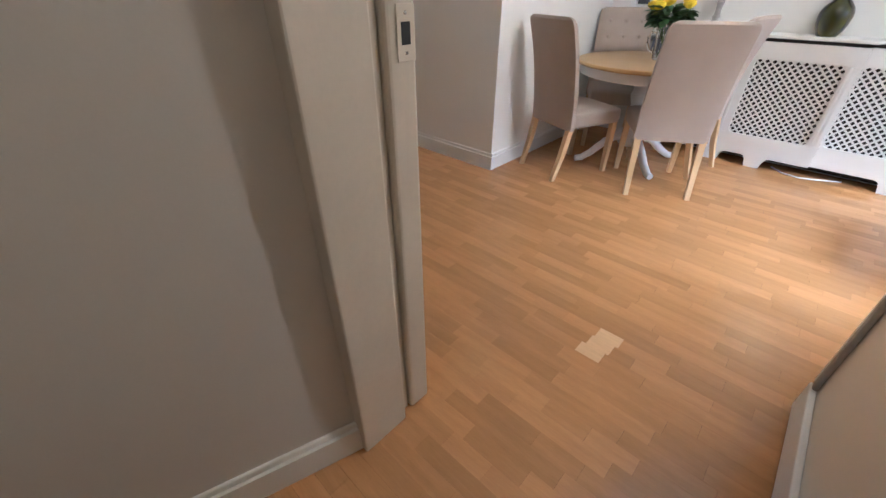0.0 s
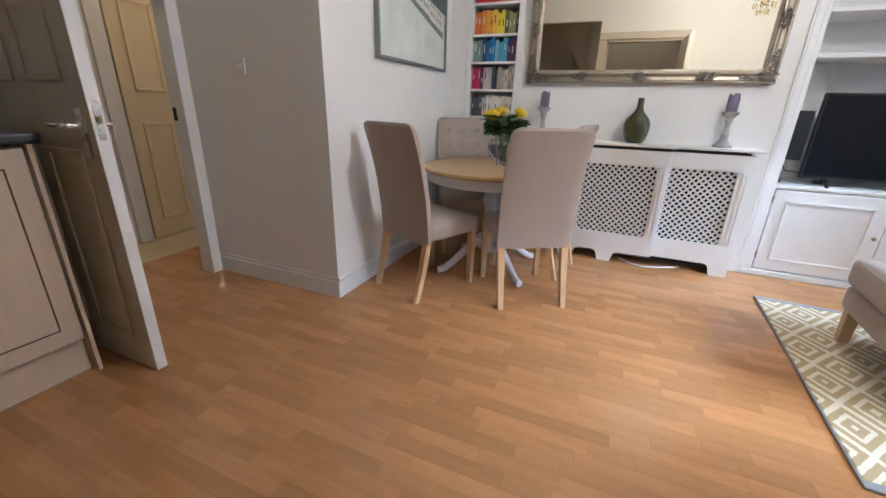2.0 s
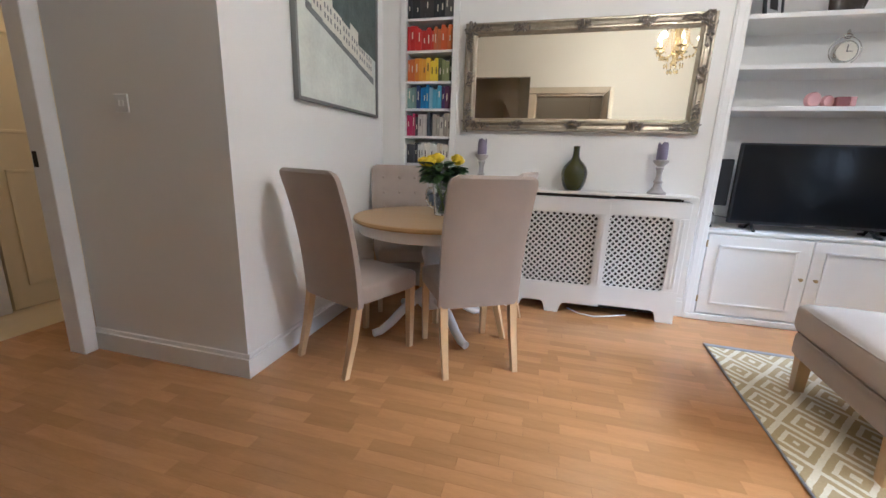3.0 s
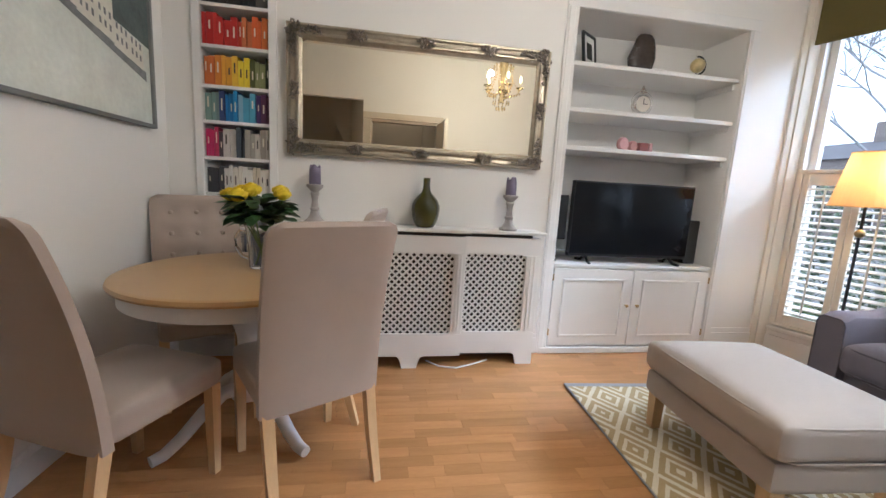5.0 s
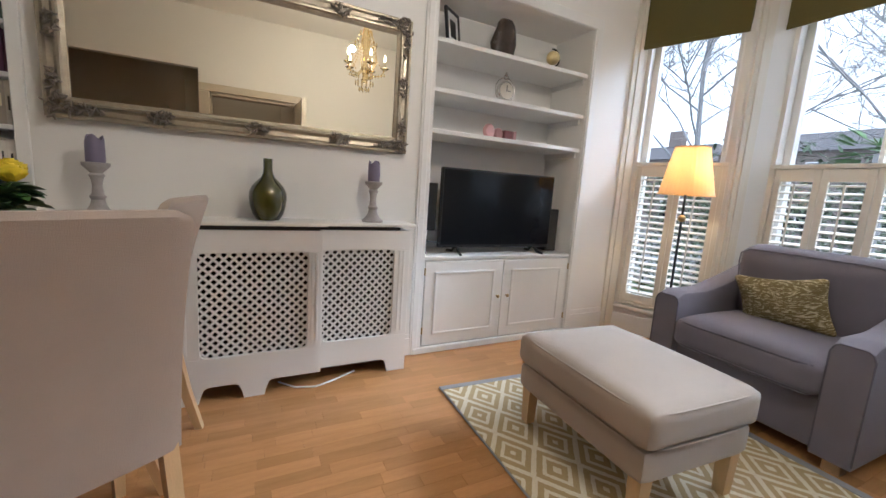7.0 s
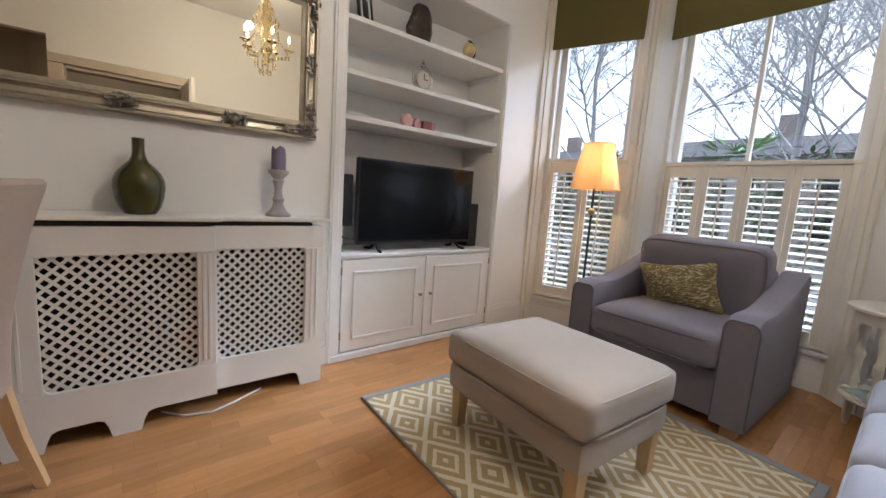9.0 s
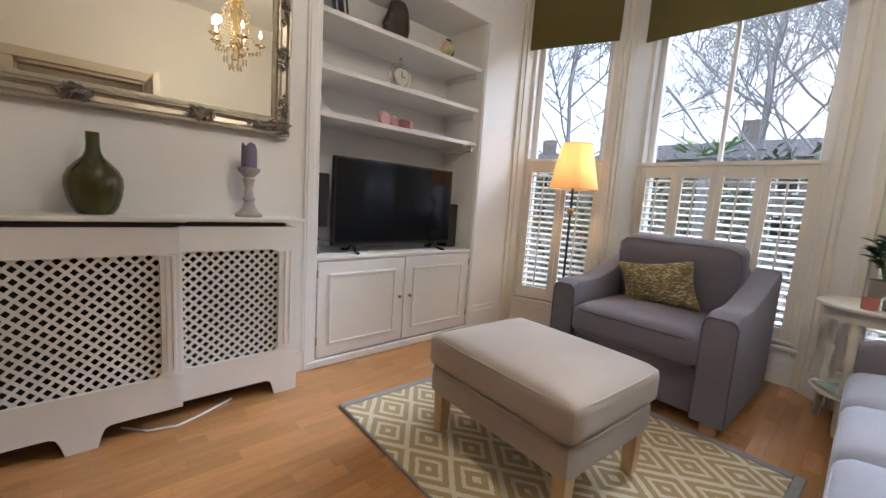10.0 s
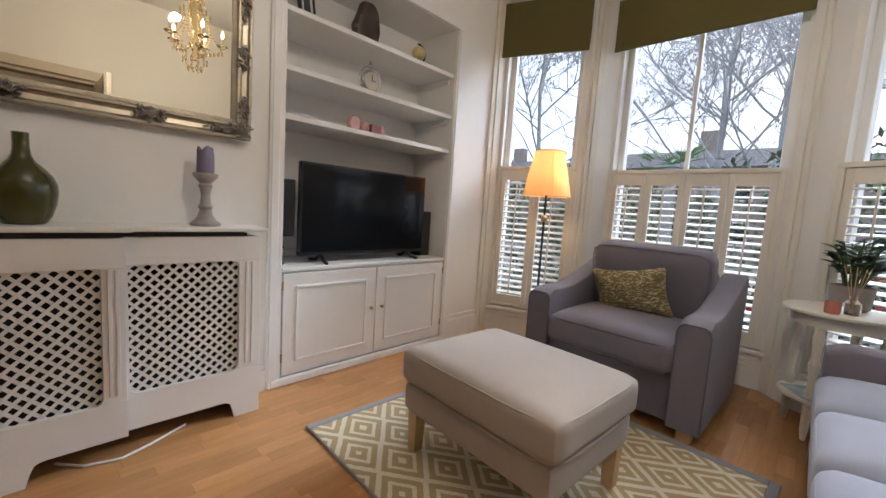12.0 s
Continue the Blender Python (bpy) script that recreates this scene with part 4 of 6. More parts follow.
def candlestick(x, y):
    t = thing("candlestick", "whitewashed turned wooden candlestick with a purple candle", "candlestick", pose(x, y, 0.946), group="candlesticks on the radiator cover")
    prof_c = [(0.062, 0), (0.063, 0.012), (0.05, 0.022), (0.042, 0.03), (0.03, 0.05), (0.024, 0.075), (0.03, 0.085), (0.03, 0.092), (0.022, 0.10), (0.018, 0.14), (0.023, 0.17), (0.03, 0.185), (0.022, 0.195), (0.04, 0.215), (0.05, 0.225), (0.052, 0.24), (0.03, 0.242)]
    part("stick", lathe(bmesh.new(), prof_c, 28), M_STICK, t, smooth=True)
    b = lathe(bmesh.new(), [(0.035, 0.241), (0.036, 0.25), (0.035, 0.335), (0.031, 0.352), (0.022, 0.345)], 24)
    for v in b.verts:
        if v.co.z > 0.33:
            v.co.z += 0.012 * math.sin(3 * math.atan2(v.co.y, v.co.x))
    part("candle", b, M_CANDLE, t, "burnt-down purple pillar candle", smooth=True)
    part("wick", tube(bmesh.new(), [(0, 0, 0.34), (0.002, 0, 0.355)], 0.0015, 5), M_BLACK, t)


vase()
candlestick(2.185, -0.125)
candlestick(0.90, -0.125)

# ---- dining set ----


def dining_chair():
    t = thing("dining_chair", "taupe upholstered high-back dining chair with oak legs", "chair", group="chairs round the table")
    W, D = 0.46, 0.45
    part("seat", rbox(bmesh.new(), (0, 0.022, 0.435), (W - 0.012, D, 0.115), 0.03, 8, 0.012), M_FABRIC, t, smooth=True)
    # curved padded back, leaning away and rolled at the top
    b = bmesh.new()
    nx, nz = 20, 44
    front, back = [], []
    for j in range(nz + 1):
        s = j / nz
        z = 0.375 + 0.705 * s
        y = -D / 2 + 0.02 - 0.035 * s - 0.105 * s ** 2.2
        th = 0.062 - 0.012 * s
        if j == nz:
            th *= 0.5
        hw = W / 2
        if s > 0.92:
            hw -= 0.045 * (1 - math.sqrt(max(0.0, 1 - ((s - 0.92) / 0.08) ** 2)))
        fr, bk = [], []
        for i in range(nx + 1):
            q = -1 + 2 * i / nx
            edge = abs(q) ** 6
            x = hw * q
            fr.append(b.verts.new((x, y + th / 2 * (1 - 0.45 * edge), z)))
            bk.append(b.verts.new((x, y - th / 2 * (1 - 0.45 * edge), z)))
        front.append(fr)
        back.append(bk)
    for j in range(nz):
        for i in range(nx):
            b.faces.new((front[j][i], front[j][i + 1], front[j + 1][i + 1], front[j + 1][i]))
            b.faces.new((back[j][i + 1], back[j][i], back[j + 1][i], back[j + 1][i + 1]))
        b.faces.new((front[j][0], front[j + 1][0], back[j + 1][0], back[j][0]))
        b.faces.new((front[j + 1][nx], front[j][nx], back[j][nx], back[j + 1][nx]))
    for i in range(nx):
        b.faces.new((front[nz][i], front[nz][i + 1], back[nz][i + 1], back[nz][i]))
        b.faces.new((front[0][i + 1], front[0][i], back[0][i], back[0][i + 1]))
    # buttons draw dimples into the front
    spots = [(x, z) for x in (-0.13, 0.0, 0.13) for z in (0.98, 0.86, 0.74)]
    for fr in front:
        for v in fr:
            v.co.y -= sum(0.012 * math.exp(-((v.co.x - x) ** 2 + (v.co.z - z) ** 2) / 0.0016) for x, z in spots)
    back_ob = part("backrest", b, M_FABRIC, t, smooth=True)
    for x, z in spots:
        s = (z - 0.375) / 0.705
        y = -D / 2 + 0.02 - 0.035 * s - 0.105 * s ** 2.2 + 0.027 - 0.006 * s
        bb = bmesh.new()
        bmesh.ops.create_uvsphere(bb, u_segments=10, v_segments=6, radius=0.014, matrix=Matrix.Translation((x, y - 0.006, z)) @ Matrix.Diagonal((1, 0.6, 1, 1)))
        part("button", bb, M_FABRIC, back_ob, smooth=True)
    for x in (-W / 2 + 0.03, W / 2 - 0.03):
        for y, dy in ((D / 2 - 0.02, 0.0), (-D / 2 + 0.02, -0.09)):
            bb = bmesh.new()
            rings = []
            for z, r, o in ((0.39, 0.021, 0.0), (0.2, 0.019, dy * 0.4), (0.0, 0.015, dy)):
                rings.append([bb.verts.new((x + a * r, y + o + c * r, z)) for a, c in ((-1, -1), (1, -1), (1, 1), (-1, 1))])
            for a, c in zip(rings, rings[1:]):
                for i in range(4):
                    bb.faces.new((a[i], a[(i + 1) % 4], c[(i + 1) % 4], c[i]))
            bb.faces.new(rings[0])
            bb.faces.new(rings[-1])
            part("leg", bb, M_OAK, t)
    return t


def facing(x, y, fx, fy):
    return pose(x, y, 0, 0, 0, math.degrees(math.atan2(fy, fx)) - 90)


first = dining_chair()
# back-of-seat centre to seat centre is 0.27 m along the way it faces
CHAIRS = [(0.412, -1.26, 0.38, 0.92), (1.01, -1.09, -0.505, 0.864), (0.36, -0.42, 0.47, -0.88), (0.97, -0.60, -0.96, 0.18)]
first.matrix_basis = facing(*CHAIRS[0])
for c in CHAIRS[1:]:
    copy_thing(first, facing(*c))

TC = (0.71, -0.80)


def dining_table():
    t = thing("dining_table", "round dining table with an oak top and white pedestal", "table", pose(*TC, 0.0) @ Matrix.Diagonal((1, 1, 1.02, 1)))
    part("tabletop", lathe(bmesh.new(), [(0.50, 0.732), (0.515, 0.735), (0.52, 0.745), (0.515, 0.758), (0.505, 0.7612), (0.49, 0.7616), (0.25, 0.7618), (0.004, 0.7618)], 64), M_TABLETOP, t, smooth=True)
    part("apron", lathe(bmesh.new(), [(0.475, 0.665), (0.487, 0.67), (0.487, 0.7315)], 64), M_TWHITE, t, smooth=True)
    part("pedestal", lathe(bmesh.new(), [(0.05, 0.13), (0.085, 0.15), (0.09, 0.22), (0.065, 0.26), (0.05, 0.34), (0.055, 0.45), (0.075, 0.52), (0.06, 0.56), (0.07, 0.60), (0.10, 0.664)], 28), M_TWHITE, t, smooth=True)
    for k in range(4):
        a = radians(45 + 90 * k + 2)
        bb = bmesh.new()
        pts = [(0.05, 0.20), (0.13, 0.205), (0.22, 0.15), (0.31, 0.075), (0.38, 0.035), (0.43, 0.03)]
        tube(bb, [(r * math.cos(a), r * math.sin(a), z) for r, z in pts], 0.034, 10, 0.024)
        part("foot", bb, M_TWHITE, t, smooth=True)
    return t


dining_table()


def leaf(bm, base, tip, width, up=Vector((0, 0, 1))):
    base, tip = Vector(base), Vector(tip)
    d = tip - base
    side = d.cross(up)
    side = (side.normalized() if side.length > 1e-5 else Vector((1, 0, 0))) * width / 2
    n = side.cross(d).normalized() * width * 0.18
    pts = [(0, 0), (0.25, 0.8), (0.5, 1.0), (0.78, 0.62), (1, 0)]
    left = [bm.verts.new(base + d * s + side * w + n * w) for s, w in pts[1:-1]]
    right = [bm.verts.new(base + d * s - side * w + n * w) for s, w in pts[1:-1]]
    mid = [bm.verts.new(base + d * s) for s, w in pts]
    for i in range(3):
        a = mid[i + 1]
        if i == 0:
            bm.faces.new((mid[0], a, left[0]))
            bm.faces.new((mid[0], right[0], a))
        else:
            bm.faces.new((mid[i], a, left[i], left[i - 1]))
            bm.faces.new((mid[i], right[i - 1], right[i], a))
    bm.faces.new((mid[3], mid[4], left[2]))
    bm.faces.new((mid[3], right[2], mid[4]))


def rose(bm, c, r, rng):
    c = Vector(c)
    for ring, n, rr, tilt in ((0, 3, 0.35, 0.1), (1, 5, 0.6, 0.35), (2, 6, 0.85, 0.7), (3, 7, 1.0, 1.05)):
        for k in range(n):
            a = 6.283 * k / n + ring * 0.6 + rng.uniform(-0.15, 0.15)
            out = Vector((math.cos(a), math.sin(a), 0))
            side = Vector((-math.sin(a), math.cos(a), 0))
            w = r * (0.42 + 0.14 * ring)
            grid = []
            for i in range(4):
                s = i / 3
                rad = r * rr * (0.35 + 0.65 * math.sin(s * 1.9)) * (1 + 0.25 * tilt * s)
                z = r * (-0.75 + 1.75 * s * (1 - 0.28 * tilt))
                row = []
                for j in range(4):
                    q = -1 + 2 * j / 3
                    row.append(bm.verts.new(c + out * (rad - abs(q) ** 2 * w * 0.35) + side * q * w * (0.5 + 0.6 * math.sin(s * 2.6)) + Vector((0, 0, z - 0.1 * r * abs(q) * s))))
                grid.append(row)
            for i in range(3):
                for j in range(3):
                    bm.faces.new((grid[i][j], grid[i][j + 1], grid[i + 1][j + 1], grid[i + 1][j]))


JUG = (0.75, -0.74)


def flower_jug():
    t = thing("jug", "clear glass jug of water holding cut flowers", "jug", pose(*JUG, 0.778))
    prof_j = [(0.048, 0), (0.052, 0.005), (0.056, 0.09), (0.064, 0.17), (0.072, 0.215), (0.069, 0.215), (0.061, 0.17), (0.053, 0.09), (0.046, 0.012)]
    part("body", lathe(bmesh.new(), prof_j, 32), M_CLEAR, t, smooth=True)
    h = [(-0.062, -0.01, 0.17), (-0.09, -0.015, 0.175), (-0.108, -0.018, 0.14), (-0.105, -0.018, 0.10), (-0.085, -0.014, 0.06), (-0.055, -0.009, 0.045)]
    part("handle", tube(bmesh.new(), h, 0.008, 8), M_CLEAR, t, smooth=True)
    f = thing("bouquet", "bunch of yellow roses with dark green leaves", "flowers", pose(*JUG, 0.778))
    rng = random.Random(11)
    heads = [(-0.12, -0.03, 0.335), (-0.075, -0.07, 0.335), (-0.045, 0.02, 0.36), (0.10, 0.0, 0.345), (0.075, 0.07, 0.36), (-0.10, 0.06, 0.35)]
    for x, y, z in heads:
        part("stem", tube(bmesh.new(), [(-x * 0.25, -y * 0.25, 0.02), (x * 0.3, y * 0.3, 0.17), (x, y, z - 0.02)], 0.0035, 6), M_STEM, f)
        b = bmesh.new()
        rose(b, (x, y, z + 0.01), rng.uniform(0.033, 0.041), rng)
        part("rose_head", b, M_PETAL, f, "open yellow rose", smooth=True)
    b = bmesh.new()
    for k in range(150):
        a = rng.uniform(0, 6.283)
        r0 = rng.uniform(0.02, 0.10)
        z0 = rng.uniform(0.21, 0.33)
        p = Vector((r0 * math.cos(a), r0 * math.sin(a), z0))
        d = Vector((math.cos(a + rng.uniform(-0.6, 0.6)), math.sin(a + rng.uniform(-0.6, 0.6)), rng.uniform(-0.5, 0.45))) * rng.uniform(0.06, 0.11)
        leaf(b, p, p + d, rng.uniform(0.05, 0.075))
    part("foliage", b, M_LEAF, f, smooth=True)


flower_jug()

# ---- rug and ottoman ----
rug = thing("rug", "olive and ivory diamond-pattern rug with a grey binding", "rug", pose(3.16, -1.355, 0.0, 0, 0, -3))
part("rug_body", bx(-0.68, 0.66, -0.77, 0.77, 0.002, 0.012, bevel=0.003), M_RUG, rug)
for y0, y1 in ((0.771, 0.81), (-0.81, -0.771)):
    part("end_binding", bx(-0.69, 0.71, y0, y1, 0.002, 0.013, bevel=0.003), M_RUGEDGE, rug, "plain grey end border")
for x0, x1 in ((0.661, 0.71), (-0.69, -0.681)):
    part("side_binding", bx(x0, x1, -0.77, 0.77, 0.002, 0.013, bevel=0.003), M_RUGEDGE, rug, "plain grey side border")


def ottoman():
    t = thing("ottoman", "oatmeal fabric footstool with a loose cushion top on oak legs", "footstool", pose(3.02, -1.335, 0.012, 0, 0, -4))
    part("base", rbox(bmesh.new(), (0, 0, 0.252), (0.60, 0.755, 0.135), 0.03, 8), M_OTT, t, smooth=True)
    c = part("cushion", rbox(bmesh.new(), (0, 0, 0.394), (0.63, 0.785, 0.155), 0.042, 12, 0.02), M_OTT, t, smooth=True)
    for z in (0.322, 0.455):
        pts = []
        for k in range(49):
            a = 2 * math.pi * k / 48
            ca, sa = math.cos(a), math.sin(a)
            q = 8
            rr = (abs(ca / 0.309) ** q + abs(sa / 0.386) ** q) ** (-1 / q)
            pts.append((rr * ca, rr * sa, z))
        part("piping", tube(bmesh.new(), pts, 0.004, 6), M_OTT, c, smooth=True)
    for x in (-0.248, 0.248):
        for y in (-0.332, 0.332):
            bb = bmesh.new()
            rings = [[bb.verts.new((x + a * r, y + c * r, z)) for a, c in ((-1, -1), (1, -1), (1, 1), (-1, 1))] for z, r in ((0.195, 0.029), (0.0, 0.023))]
            for i in range(4):
                bb.faces.new((rings[0][i], rings[0][(i + 1) % 4], rings[1][(i + 1) % 4], rings[1][i]))
            bb.faces.new(rings[0])
            bb.faces.new(rings[1])
            part("leg", bb, M_OAK, t)


ottoman()

# ---- armchair and sofa ----


def arm_shape(bm, x0, x1, depth, z0, zf, zb):
    """A padded arm that rises towards the back; front at y = 0, going to -depth."""
    n = 14
    rows = []
    prof_a = []
    for i in range(n + 1):
        s = i / n
        top = zf + (zb - zf) * max(0.0, (s - 0.30) / 0.7) ** 1.3
        if s < 0.08:
            top -= 0.03 * (1 - s / 0.08) ** 2
        prof_a.append((-depth * s, top))
    w = x1 - x0
    for y, top in prof_a:
        row = []
        for q, dz in ((0.0, None), (0.0, 0.03), (0.06, 0.01), (0.2, 0.0), (0.8, 0.0), (0.94, 0.01), (1.0, 0.03), (1.0, None)):
            row.append(bm.verts.new((x0 + w * q, y, z0 if dz is None else top - dz)))
        rows.append(row)
    for a, c in zip(rows, rows[1:]):
        for k in range(8):
            bm.faces.new((a[k], a[(k + 1) % 8], c[(k + 1) % 8], c[k]))
    bm.faces.new(rows[0])
    bm.faces.new(list(reversed(rows[-1])))


def armchair():
    m = facing(4.17, -1.38, -0.999, 0.03)
    t = thing("armchair", "wide slate-blue fabric armchair with a sloping arm line", "armchair", m)
    W, D, F = 1.02, 0.88, 0.30
    # local: faces +y, front edge at y = F
    for x0, x1 in ((-W / 2, -W / 2 + 0.15), (W / 2 - 0.15, W / 2)):
        b = bmesh.new()
        arm_shape(b, x0, x1, D, 0.06, 0.635, 0.80)
        for v in b.verts:
            v.co.y += F
        arm = part("arm", b, M_BLUE, t, smooth=True)
        edge = [(x0, F + 0.002, 0.08), (x0, F + 0.002, 0.565), (x0 + 0.012, F + 0.002, 0.595), (x0 + 0.03, F + 0.002, 0.607), (x1 - 0.03, F + 0.002, 0.607), (x1 - 0.012, F + 0.002, 0.595), (x1, F + 0.002, 0.565), (x1, F + 0.002, 0.08)]
        part("piping", tube(bmesh.new(), edge, 0.004, 6), M_PIPE, arm, smooth=True)
    part("seat_base", bx(-W / 2 + 0.15, W / 2 - 0.15, F - D, F - 0.045, 0.06, 0.31, bevel=0.012, seg=2), M_BLUE, t)
    c = part("seat_cushion", rbox(bmesh.new(), (0, F - 0.30, 0.405), (W - 0.302, 0.68, 0.18), 0.06, 12, 0.035), M_BLUE, t, smooth=True)
    part("back_frame", bx(-W / 2 + 0.15, W / 2 - 0.15, F - D, F - D + 0.12, 0.3, 0.80, bevel=0.03, seg=3), M_BLUE, t, smooth=True)
    mm = Matrix.Translation((0, F - D + 0.20, 0.70)) @ Matrix.Rotation(radians(-10), 4, "X") @ Matrix.Rotation(radians(90), 4, "X")
    bc = part("back_cushion", rbox(bmesh.new(), (0, 0, 0), (W - 0.27, 0.50, 0.22), 0.085, 12, 0.035, m=mm), M_BLUE, t, smooth=True)
    q = 10
    pts = []
    for k in range(49):
        a = 2 * math.pi * k / 48
        ca, sa = math.cos(a), math.sin(a)
        rr = (abs(ca / ((W - 0.27) / 2 - 0.012)) ** q + abs(sa / 0.238) ** q) ** (-1 / q)
        pts.append(mm @ Vector((rr * ca, rr * sa, -0.088)))
    part("piping", tube(bmesh.new(), pts, 0.005, 6), M_BLUE, bc, smooth=True)
    pts = []
    for k in range(49):
        a = 2 * math.pi * k / 48
        ca, sa = math.cos(a), math.sin(a)
        rr = (abs(ca / ((W - 0.302) / 2 - 0.008)) ** q + abs(sa / 0.334) ** q) ** (-1 / q)
        pts.append((rr * ca, F - 0.30 + rr * sa, 0.472))
    part("piping", tube(bmesh.new(), pts, 0.005, 6), M_PIPE, c, smooth=True)
    part("piping", tube(bmesh.new(), [Vector(p) - Vector((0, 0, 0.135)) for p in pts], 0.005, 6), M_PIPE, c, smooth=True)
    hw, hh = (W - 0.27) / 2 - 0.02, 0.235
    edge = []
    for k in range(49):
        a = 2 * math.pi * k / 48
        ca, sa = math.cos(a), math.sin(a)
        rr = (abs(ca / hw) ** q + abs(sa / hh) ** q) ** (-1 / q)
        edge.append(mm @ Vector((rr * ca, rr * sa, -0.075)))
    part("piping", tube(bmesh.new(), edge, 0.005, 6), M_PIPE, bc, smooth=True)
    for x in (-W / 2 + 0.07, W / 2 - 0.07):
        for y in (F - 0.06, F - D + 0.06):
            part("foot", bx(x - 0.035, x + 0.035, y - 0.035, y + 0.035, 0.0, 0.06, bevel=0.004), M_OAK, t)
    pm = m @ Matrix.Translation((0.04, F - D + 0.43, 0.635)) @ Matrix.Rotation(radians(-14), 4, "X") @ Matrix.Rotation(radians(10), 4, "Y") @ Matrix.Rotation(radians(90), 4, "X")
    p = thing("cushion", "small rectangular olive and gold printed scatter cushion", "cushion", pm)
    b = rbox(bmesh.new(), (0, 0, 0), (0.45, 0.31, 0.14), 0.03, 14, 0.02)
    for v in b.verts:
        e = min(1, max(abs(v.co.x) / 0.225, abs(v.co.y) / 0.155))
        v.co.z *= 1.08 - 0.98 * e ** 3
        u, w = min(1, abs(v.co.x) / 0.225), min(1, abs(v.co.y) / 0.155)
        v.co.x *= 0.95 + 0.12 * w ** 2 * u
        v.co.y *= 0.93 + 0.16 * u ** 2 * w
    part("cover", b, M_CUSHION, p, smooth=True)


armchair()


def sofa():
    t = thing("sofa", "grey-blue fabric sofa with loose cushions and piped edges", "sofa", pose(3.25, -2.27, 0, 0, 0, 0))
    x0, x1 = -0.80, 0.92
    part("seat_base", bx(x0, x1, -0.86, -0.03, 0.06, 0.32, bevel=0.012, seg=2), M_SOFA, t)
    n = 3
    w = (x1 - x0 - 0.34) / n
    for k in range(n):
        cx = x0 + 0.17 + w * (k + 0.5)
        seat = part("seat_cushion", rbox(bmesh.new(), (cx, -0.29, 0.405), (w - 0.004, 0.62, 0.18), 0.05, 12, 0.045), M_SOFA, t, smooth=True)
        for z in (0.345, 0.468):
            loop = []
            for i in range(49):
                a = 2 * math.pi * i / 48
                ca, sa = math.cos(a), math.sin(a)
                rr = (abs(ca / (w / 2 - 0.008)) ** 9 + abs(sa / 0.302) ** 9) ** (-1 / 9)
                loop.append((cx + rr * ca, -0.29 + rr * sa, z))
            part("piping", tube(bmesh.new(), loop, 0.005, 6), M_SOFA, seat, smooth=True)
        mm = Matrix.Translation((cx, -0.64, 0.68)) @ Matrix.Rotation(radians(10), 4, "X") @ Matrix.Rotation(radians(90), 4, "X")
        part("back_cushion", rbox(bmesh.new(), (0, 0, 0), (w - 0.006, 0.46, 0.2), 0.06, 8, 0.02, m=mm), M_SOFA, t, smooth=True)
    part("back_frame", bx(x0 + 0.17, x1 - 0.17, -0.9, -0.78, 0.06, 0.78, bevel=0.03, seg=3), M_SOFA, t, smooth=True)
    for a, c in ((x0, x0 + 0.168), (x1 - 0.168, x1)):
        b = bmesh.new()
        arm_shape(b, a, c, 0.86, 0.06, 0.62, 0.76)
        part("arm", b, M_BLUE, t, smooth=True)
    for x in (x0 + 0.08, x1 - 0.08):
        for y in (-0.08, -0.8):
            part("foot", bx(x - 0.035, x + 0.035, y - 0.035, y + 0.035, 0, 0.06, bevel=0.004), M_OAK, t)


sofa()

# ---- floor lamp ----


def floor_lamp():
    t = thing("floor_lamp", "slim bronze floor lamp with a lit amber pleated shade", "floor lamp", pose(4.39, -0.63, 0))
    part("base", lathe(bmesh.new(), [(0.13, 0), (0.13, 0.012), (0.06, 0.022), (0.014, 0.035)], 32), M_BRASS, t, smooth=True)
    part("pole", tube(bmesh.new(), [(0, 0, 0.03), (0, 0, 1.36)], 0.009, 10), M_GREY, t)
    b = bmesh.new()
    bmesh.ops.create_uvsphere(b, u_segments=14, v_segments=8, radius=0.028, matrix=Matrix.Translation((0, 0, 1.07)))
    part("knop", b, M_BRASS, t, smooth=True)
    b = bmesh.new()
    lo, hi = [], []
    n = 72
    for k in range(n):
        a = 2 * math.pi * k / n
        w = 1 + 0.006 * (k % 2)
        lo.append(b.verts.new((0.182 * w * math.cos(a), 0.182 * w * math.sin(a), 1.24)))
        hi.append(b.verts.new((0.112 * w * math.cos(a), 0.112 * w * math.sin(a), 1.585)))
    for k in range(n):
        b.faces.new((lo[k], lo[(k + 1) % n], hi[(k + 1) % n], hi[k]))
    s = part("shade", b, M_SHADE, t, "glowing amber pleated fabric shade")
    for z, r in ((1.243, 0.184), (1.582, 0.114)):
        ring = [(r * math.cos(2 * math.pi * k / 32), r * math.sin(2 * math.pi * k / 32), z) for k in range(33)]
        part("rim", tube(bmesh.new(), ring, 0.004, 6), M_SHADE, s)
    b = bmesh.new()
    bmesh.ops.create_uvsphere(b, u_segments=12, v_segments=8, radius=0.03, matrix=Matrix.Translation((0, 0, 1.42)))
    ob = part("bulb", b, M_BULB, t, smooth=True)
    ob.visible_shadow = False
    part("holder", tube(bmesh.new(), [(0, 0, 1.34), (0, 0, 1.39)], 0.016, 10), M_BRASS, t)


floor_lamp()

# ---- side table ----


